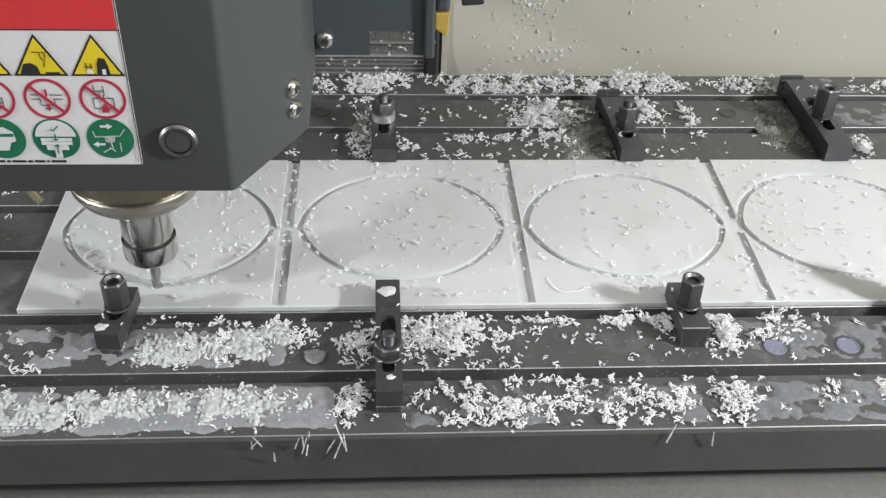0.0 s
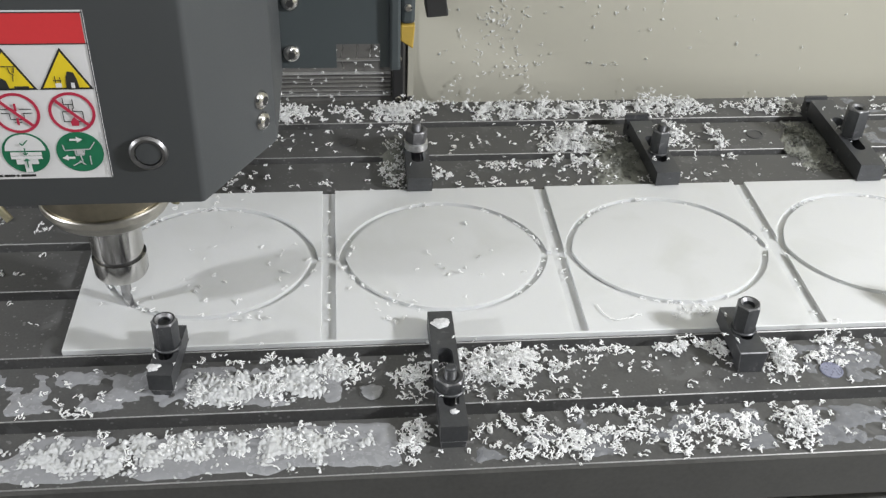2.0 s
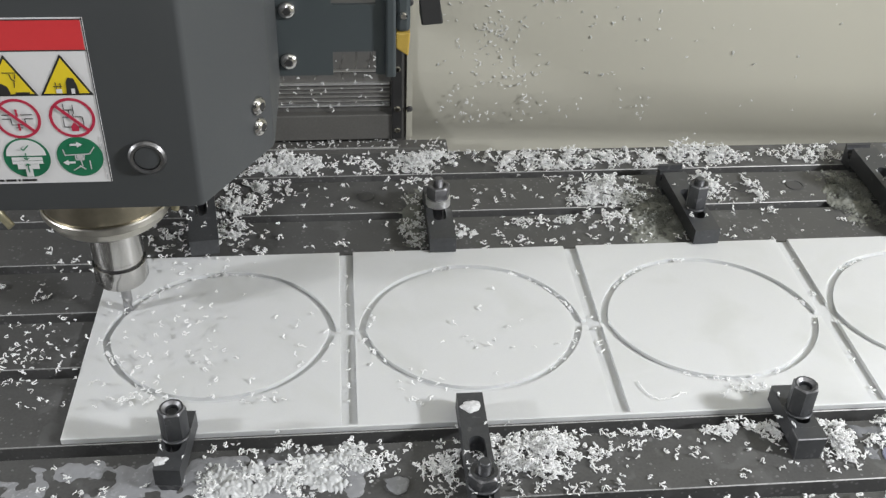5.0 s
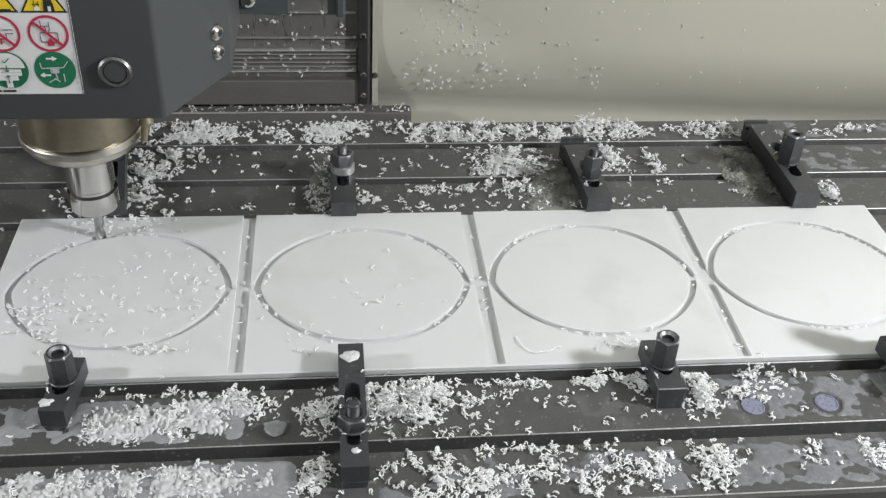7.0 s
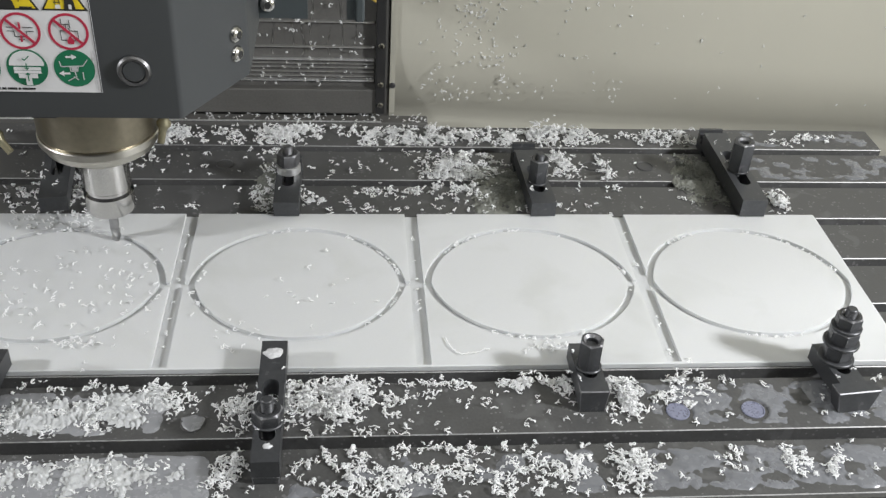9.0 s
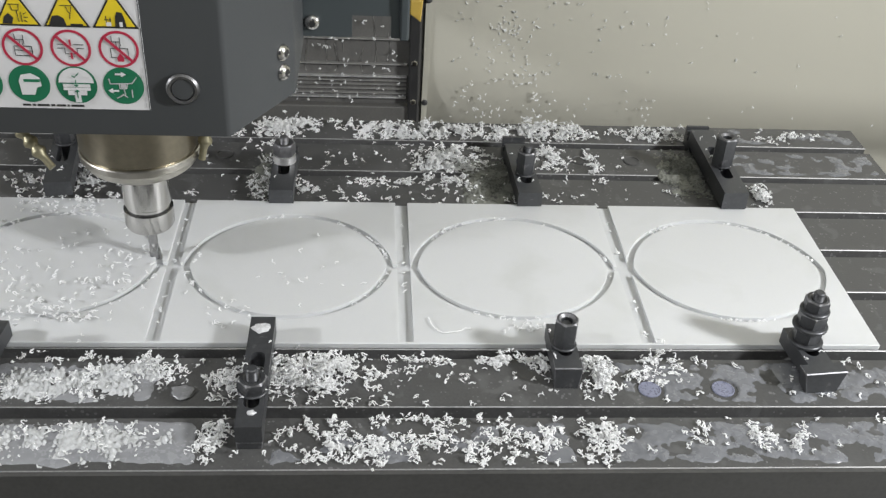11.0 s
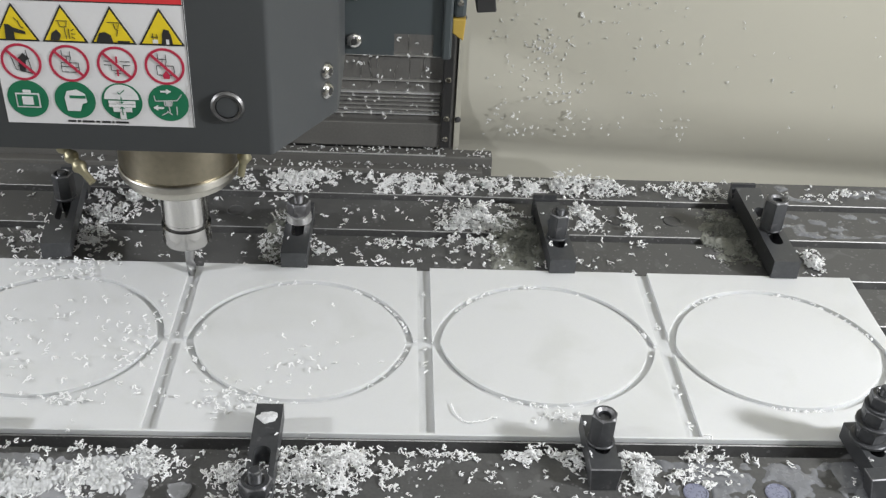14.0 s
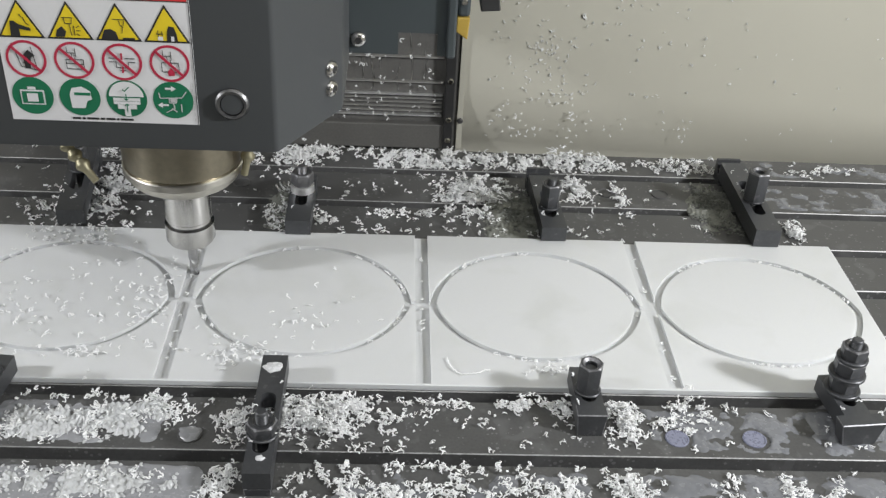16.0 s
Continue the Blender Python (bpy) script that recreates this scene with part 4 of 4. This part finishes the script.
def drop(x, y, z, rx, ry, seed, label, mat=None):
    """A flat lens of milky coolant with an uneven edge."""
    bm = bmesh.new()
    rows, k = [], 28
    for f, h in ((1.0, 0.0), (0.93, 0.0012), (0.75, 0.0020), (0.4, 0.0024)):
        rows.append([bm.verts.new((rx * f * math.cos(a) * (1 + 0.6 * noise.noise((math.cos(a) * 1.6, math.sin(a) * 1.6, seed))),
                                   ry * f * math.sin(a) * (1 + 0.6 * noise.noise((math.cos(a) * 1.6, math.sin(a) * 1.6, seed + 9))), h))
                     for a in (2 * math.pi * i / k for i in range(k))])
    for a, b in zip(rows, rows[1:]):
        for i in range(k):
            bm.faces.new((a[i], a[(i + 1) % k], b[(i + 1) % k], b[i]))
    bm.faces.new(rows[-1])
    ob = part("coolant_drop", bm, mat or DROP, None, smooth=True, at=(x, y, z))
    return rides(tagged(ob, label, "drop"))


drop(-0.1810, -0.1760, TOP + 0.0361, 0.0125, 0.0085, 1.0, "white blob of coolant on the long strap clamp")
drop(-0.1800, -0.3300, TOP + 0.0361, 0.0050, 0.0040, 4.0, "small bright drop of coolant on the long strap")
drop(-0.5270, -0.2360, TOP + 0.0341, 0.0075, 0.0070, 2.0, "white blob of coolant on a short strap clamp")
drop(-0.2710, -0.2570, TOP + 0.0019, 0.0135, 0.0115, 3.0, "round milky drop of coolant over a hole plug", MILK)


def thread():
    """One long thin strand that the cutter left."""
    pts = [Vector(p) for p in ((0.080, -0.100, 0.0112), (0.083, -0.112, 0.0116), (0.088, -0.122, 0.0112), (0.098, -0.131, 0.0114), (0.108, -0.130, 0.0118), (0.120, -0.127, 0.0112), (0.128, -0.122, 0.0116), (0.136, -0.123, 0.0112))]
    # smooth the strand and let it waver
    fine = []
    for i in range(len(pts) - 1):
        p0, p1, p2, p3 = pts[max(i - 1, 0)], pts[i], pts[i + 1], pts[min(i + 2, len(pts) - 1)]
        for k in range(5):
            u = k / 5
            q = 0.5 * (2 * p1 + (p2 - p0) * u + (2 * p0 - 5 * p1 + 4 * p2 - p3) * u * u + (3 * p1 - p0 - 3 * p2 + p3) * u * u * u)
            fine.append(q + Vector((0.0012 * math.sin(3.1 * (5 * i + k)), 0.0012 * math.cos(2.3 * (5 * i + k)), 0)))
    pts = fine
    bm = bmesh.new()
    rows = []
    for i, p in enumerate(pts):
        d = (pts[min(i + 1, len(pts) - 1)] - pts[max(i - 1, 0)]).normalized()
        n = Vector((-d.y, d.x, 0))
        rows.append([bm.verts.new(p + n * 0.0007 * math.cos(a) + Vector((0, 0, 0.0007 * math.sin(a)))) for a in (math.pi * j / 3 for j in range(6))])
    for a, b in zip(rows, rows[1:]):
        for i in range(6):
            bm.faces.new((a[i], a[(i + 1) % 6], b[(i + 1) % 6], b[i]))
    ob = part("plastic_thread", bm, CHIP, None, smooth=True, at=(-0.046, -0.022, TOP))
    return rides(tagged(ob, "thin white plastic strand lying on the sheet", "plastic strand"))


thread()

# ---- chips: curled shavings ----
rng = np.random.default_rng(7)


def chip_shape(k):
    """One curl: a bent four-sided strip that swells and thins."""
    r = np.random.default_rng(100 + k)
    n = 10
    length, bend, wave = r.uniform(0.0095, 0.0150), r.choice((-1, 1)) * r.uniform(0.6, 4.5), r.choice((-1, 1)) * r.uniform(1.5, 2.6)
    a = np.linspace(0, 1, n)
    ang = bend * a + wave * np.sin(a * 6.5)
    p = np.zeros((n, 3))
    for i in range(1, n):
        p[i] = p[i - 1] + length / (n - 1) * np.array([math.cos(ang[i]), math.sin(ang[i]), 0.45 * math.sin(a[i] * r.uniform(2, 7))])
    p -= p.mean(0)
    w = (0.45 + 0.75 * np.sin(math.pi * (0.12 + 0.76 * a))) * r.uniform(0.00062, 0.00092)
    verts = []
    for i in range(n):
        d = np.array([-math.sin(ang[i]), math.cos(ang[i]), 0])
        for s, u in ((1, 0.0), (0, 0.75), (-1, 0.0), (0, -0.75)):
            verts.append(p[i] + d * s * w[i] + np.array([0, 0, u * w[i]]))
    faces = []
    for i in range(n - 1):
        for j in range(4):
            faces.append((4 * i + j, 4 * i + (j + 1) % 4, 4 * i + 4 + (j + 1) % 4, 4 * i + 4 + j))
    return np.array(verts), np.array(faces)


CURLS = [chip_shape(k) for k in range(14)]


def strew(name, places, mat, label, tilt=0.38, size=(0.75, 1.25), upright_wall=False):
    """One object of many curls at the given places."""
    allv, allf, base = [], [], 0
    for x, y, z in places:
        v, f = CURLS[rng.integers(len(CURLS))]
        t = rng.uniform(-math.pi, math.pi)
        e = Euler((rng.normal(0, tilt), rng.normal(0, tilt), t)).to_matrix()
        m = np.array(e)
        if upright_wall:
            m = np.array(Euler((math.pi / 2, 0, 0)).to_matrix()) @ m
        q = v @ m.T * rng.uniform(*size)
        if not upright_wall:
            q[:, 2] -= q[:, 2].min()
        allv.append(q + (x, y, z))
        allf.append(f + base)
        base += len(v)
    me = bpy.data.meshes.new(name)
    me.from_pydata(np.concatenate(allv).tolist(), [], np.concatenate(allf).tolist())
    me.materials.append(mat)
    for p in me.polygons:
        p.use_smooth = True
    ob = new(name, me)
    return tagged(ob, label, "chips", kind="stuff")


def in_slot(y):
    return any(r - 0.001 < y < r + SLOT for r in RIMS)


def heap(clusters, ground, pile=0.013):
    """Places in soft-edged heaps (x, y, half-width, half-depth, count); curls in the middle lie on others."""
    out = []
    for cx, cy, rx, ry, n in clusters:
        for _ in range(int(n * (1.0 if ground else 2.2 if cy > 0 else 2.9))):
            a, b = rng.normal(0, 0.5, 2)
            if rx > 0.105:
                a = rng.uniform(-1, 1)
            x, y = cx + rx * a, cy + ry * b
            if ground == 0 and rng.random() > 0.46 + 1.9 * noise.noise((x * 45, y * 45, 3.0)) + 0.5 * max(0.0, 0.6 - a * a - b * b):
                continue
            if not (X0 < x < X1 and Y0 + 0.004 < y < Y1 - 0.004):
                continue
            on_sheet = SX0 < x < SX1 and SY0 < y < SY1
            if on_sheet != (ground > 0):
                continue
            if ground == 0 and in_slot(y) and rng.random() < 0.8:
                continue
            dense = n / (rx * ry * 1e5)
            z = ground + max(0, rng.normal(0, 1)) * pile * max(0, 1 - a * a - b * b) * min(1.0, dense)
            if ground == 0 and in_slot(y):
                z -= 0.02
            out.append((x, y, z))
            # chips cling to one another
            if ground == 0 and not in_slot(y):
                for k in range(rng.integers(0, 3)):
                    out.append((x + rng.normal(0, 0.0035), y + rng.normal(0, 0.0035), z + 0.0012 * k))
    return out


FRONT_A = [
    (-0.447, -0.240, 0.057, 0.030, 45), (-0.374, -0.234, 0.036, 0.028, 36), (-0.304, -0.215, 0.040, 0.024, 50),
    (-0.400, -0.1975, 0.110, 0.003, 30), (0.050, -0.1975, 0.200, 0.003, 40), (0.330, -0.1975, 0.060, 0.003, 24),
    (-0.115, -0.225, 0.082, 0.045, 420), (-0.223, -0.247, 0.026, 0.038, 60), (0.129, -0.197, 0.036, 0.019, 50),
    (0.247, -0.228, 0.028, 0.036, 120), (0.178, -0.200, 0.006, 0.036, 26), (0.046, -0.225, 0.213, 0.040, 50), (0.236, -0.340, 0.034, 0.040, 90),
]
FRONT_B = [
    (0.063, -0.342, 0.130, 0.060, 215), (-0.083, -0.340, 0.080, 0.056, 90), (-0.223, -0.338, 0.025, 0.034, 55),
    (-0.366, -0.335, 0.086, 0.028, 44), (-0.499, -0.338, 0.067, 0.028, 44), (0.430, -0.335, 0.02, 0.036, 30), (0.470, -0.345, 0.02, 0.030, 30), (0.36, -0.33, 0.05, 0.03, 16),
    (0.328, -0.222, 0.065, 0.030, 40), (-0.62, -0.28, 0.10, 0.08, 36), (0.62, -0.26, 0.15, 0.10, 30),
]
BACK_A = [
    (0.089, 0.307, 0.070, 0.073, 480), (0.268, 0.431, 0.082, 0.036, 330), (0.335, 0.301, 0.014, 0.066, 70),
    (0.262, 0.339, 0.029, 0.041, 100), (0.067, 0.423, 0.139, 0.035, 330), (-0.206, 0.420, 0.043, 0.059, 220),
    (-0.424, 0.430, 0.066, 0.049, 260), (-0.427, 0.368, 0.051, 0.026, 80), (-0.216, 0.263, 0.020, 0.086, 110),
]
BACK_B = [
    (0.461, 0.430, 0.072, 0.028, 110), (0.600, 0.217, 0.014, 0.033, 60), (-0.488, 0.254, 0.026, 0.041, 80),
    (-0.038, 0.245, 0.045, 0.017, 30), (-0.301, 0.425, 0.057, 0.055, 70), (0.700, 0.432, 0.080, 0.020, 45),
    (-0.097, 0.311, 0.568, 0.170, 130), (-0.103, 0.200, 0.447, 0.022, 90), (-0.462, 0.430, 0.112, 0.050, 120),
    (-0.090, 0.440, 0.120, 0.026, 130), (-0.200, 0.450, 0.050, 0.022, 90), (0.020, 0.405, 0.050, 0.020, 50), (-0.035, 0.388, 0.030, 0.010, 26),
    (-0.482, 0.300, 0.045, 0.060, 100), (0.030, 0.245, 0.050, 0.008, 24), (-0.150, 0.222, 0.040, 0.006, 20),
    (-0.504, 0.334, 0.069, 0.106, 150), (-0.574, 0.249, 0.049, 0.097, 60), (-0.760, 0.10, 0.09, 0.28, 34),
]
ON_SHEET = [
    (-0.481, -0.010, 0.141, 0.116, 130), (-0.433, -0.124, 0.042, 0.016, 30), (-0.577, -0.052, 0.043, 0.059, 30),
    (0.168, -0.143, 0.029, 0.008, 25), (-0.193, -0.021, 0.230, 0.103, 8), (-0.503, 0.150, 0.077, 0.025, 60),
    (-0.148, -0.025, 0.044, 0.071, 8), (-0.232, -0.115, 0.041, 0.032, 14), (-0.30, 0.0, 0.02, 0.11, 8),
]
places = heap(FRONT_A, 0) + heap(FRONT_B, 0) + heap(BACK_A, 0) + heap(BACK_B, 0)
for x, y, l, z in ((-0.516, -0.205, 0.03, 0.034), (-0.181, -0.253, 0.08, 0.036), (0.202, -0.202, 0.03, 0.032), (0.524, -0.208, 0.03, 0.032),
                   (-0.533, 0.266, 0.08, 0.040), (-0.183, 0.260, 0.08, 0.034), (0.2035, 0.246, 0.06, 0.034), (0.537, 0.272, 0.08, 0.040)):
    for _ in range(7):
        places.append((x + rng.choice((-1, 1)) * rng.uniform(0.010, 0.015), y + rng.uniform(-l, l), z))
ob = strew("table_chips", places, CHIP, "white curled plastic chips heaped over the milling table")
ob.location = (0, 0, TOP)
rides(ob)
wet = heap([(0.165, 0.262, 0.040, 0.066, 330), (0.490, 0.297, 0.032, 0.070, 260), (-0.216, 0.263, 0.018, 0.077, 60)], 0, 0.006)
ob = strew("wet_chips", wet, CHIP_WET, "grey coolant-soaked chips matted beside the clamps")
ob.location = (0, 0, TOP)
rides(ob)
ring = []
for c in CENTRES:
    spots = [rng.uniform(0.2, math.pi - 0.2) for _ in range(5)] + [rng.uniform(-math.pi, 0) for _ in range(2)]
    for _ in range(44):
        a = rng.normal(spots[rng.integers(len(spots))], 0.16)
        ring.append((*on_channel(c, a), SHEET_T - 0.004))
for g in GROOVES:
    for _ in range(8):
        ring.append((g, rng.uniform(-0.16, 0.16), SHEET_T - 0.004))
lying, thrown = [], []
for p in heap(ON_SHEET, SHEET_T):
    (thrown if p[0] < -0.33 and rng.random() < 0.75 else lying).append(p)
late = heap([(-0.235, -0.120, 0.060, 0.030, 42), (-0.160, -0.050, 0.050, 0.030, 14), (-0.360, -0.020, 0.030, 0.110, 26)], SHEET_T)
ob = strew("sheet_chips", lying + ring, CHIP, "white curled plastic chips scattered on the milled sheet", size=(0.85, 1.25), tilt=0.2)
ob.location = (0, 0, TOP)
rides(ob)

# chips that the cutter throws over the sheet while it works
THROWN = []
for places, t0, t1, far in ((thrown, 3.8, 5.6, 0.55), (late, 9.8, 11.7, 0.80)):
    ob = strew("thrown_chips", places, CHIP, "white plastic chips thrown over the milled sheet", size=(0.85, 1.25), tilt=0.2)
    ob.location = (0, 0, TOP)
    THROWN.append((ob, t0, t1, far))

# chips stuck on the back wall and the column cover
wall = []
for _ in range(330):
    x = 0.50 + abs(rng.normal(0, 0.28))
    wall.append((x if rng.random() < 0.75 else rng.uniform(0.5, 2.1), WALL_Y - 0.004, rng.uniform(0.62, 1.30)))
for cx, cz, n in ((0.62, 0.85, 22), (0.68, 0.74, 16), (0.60, 0.63, 10), (0.80, 0.98, 12), (0.70, 0.66, 10), (0.98, 0.66, 6)):
    for _ in range(int(n * 1.6)):
        wall.append((cx + rng.normal(0, 0.022), WALL_Y - 0.002, cz + rng.normal(0, 0.022)))
wall = [(x, y, z) for x, y, z in wall if z > 0.62]
strew("wall_chips", wall, CHIP, "white plastic chips stuck to the beige back wall", upright_wall=True, size=(0.8, 1.4))
places = [(rng.uniform(0.05, 0.39), WALL_Y - 0.008 - rng.uniform(0, 0.01), rng.uniform(0.66, 1.02)) for _ in range(170)]
strew("cover_chips", places, CHIP, "white plastic chips stuck to the column cover", upright_wall=True, size=(0.9, 1.7))
places = [(rng.uniform(-0.5, 0.52), rng.uniform(WALL_Y - 0.079, WALL_Y - 0.012), 0.56) for _ in range(330)]
places = [(x, y, 0.584 if y > WALL_Y - 0.05 else 0.561) for x, y, z in places]
strew("lip_chips", places, CHIP, "white plastic chips along the steel lip", size=(0.8, 1.5))

# chips that the air blast sweeps off the sheet at the start
swept = []
for _ in range(600):
    x, y = rng.uniform(-0.62, 0.64), rng.uniform(-0.165, 0.165)
    swept.append((x, y, SHEET_T + 0.001))
# drops of coolant that run off the table's front edge
DRIPS = []
for k in range(3):
    bm = bmesh.new()
    for i in range(5):
        x, y, r = rng.uniform(-0.42, -0.24) + (0.5 if i == 4 else 0), rng.uniform(-0.006, 0.004), rng.uniform(0.0009, 0.0014)
        lathe(bm, [(0, 0), (r, 0.002), (r * 0.7, 0.007), (r, 0.013), (r * 0.5, 0.020), (r * 0.7, 0.026), (0, 0.032)], 8, pose(x, y, -rng.uniform(0, 0.03), rng.uniform(-25, 25), rng.uniform(-25, 25), 0))
    ob = part("coolant_drips", bm, DROP, None, smooth=True)
    DRIPS.append(tagged(ob, "small milky drops of coolant running off the table", "drops", kind="stuff"))

SWEPT = []
for k in range(3):
    ob = strew("blown_chips", swept[k::3], CHIP, "white plastic chips blown off the sheet", size=(0.75, 1.15))
    ob.location = (0, 0, TOP)
    SWEPT.append(ob)


def motions():
    """The table slides under the fixed spindle with all that lies on it."""
    for ob, base in RIDERS:
        walk(ob, [(t, Matrix.Translation((x, y, 0)) @ base) for t, x, y in TABLE_ROWS])
    for ob, go in zip(DRIPS, (0.0, 0.35, 1.35)):
        x, y = 0.50, -0.262
        walk(ob, [(0, pose(x, y, TOP - 0.004)), (go + 0.05, pose(x + 0.01, y, TOP - 0.006)), (go + 0.15, pose(x + 0.01, y - 0.02, TOP - 0.05)),
                  (go + 0.25, pose(x + 0.02, y - 0.045, TOP - 0.11)), (go + 0.33, pose(x + 0.02, y - 0.06, TOP - 0.185)), (16, pose(x + 0.02, y - 0.06, TOP - 0.185))])
    for ob, t0, t1, far in THROWN:
        rows = []
        for t, x, y in TABLE_ROWS:
            u = min(1.0, max(0.0, (t - t0) / (t1 - t0)))
            u = u * u * (3 - 2 * u)
            rows.append((t, pose(x - far * (1 - u), y, TOP - SHEET_T * (1 - u) + 0.06 * u * (1 - u))))
        walk(ob, rows)
    walk(CUTTER[0], [(i / 10, pose(0, 0, 0, 0, 0, -70 * i)) for i in range(161)])
    for k, ob in enumerate(SWEPT):
        rows = []
        go = 0.10 + 0.14 * k
        for t, x, y in TABLE_ROWS:
            if t == 0:
                rows.append((0, pose(x, y, TOP)))
                rows.append((go, pose(x + 0.01, y, TOP)))
                rows.append((go + 0.22, pose(x + 0.9, y + 0.12, TOP + 0.03)))
                rows.append((go + 0.34, pose(x + 1.35, y + 0.15, TOP - 0.45)))
                rows.append((go + 0.40, pose(1.75, 0.20, 0.40 - 0.12)))
        rows.append((16, pose(1.75, 0.20, 0.28)))
        walk(ob, rows)


motions()
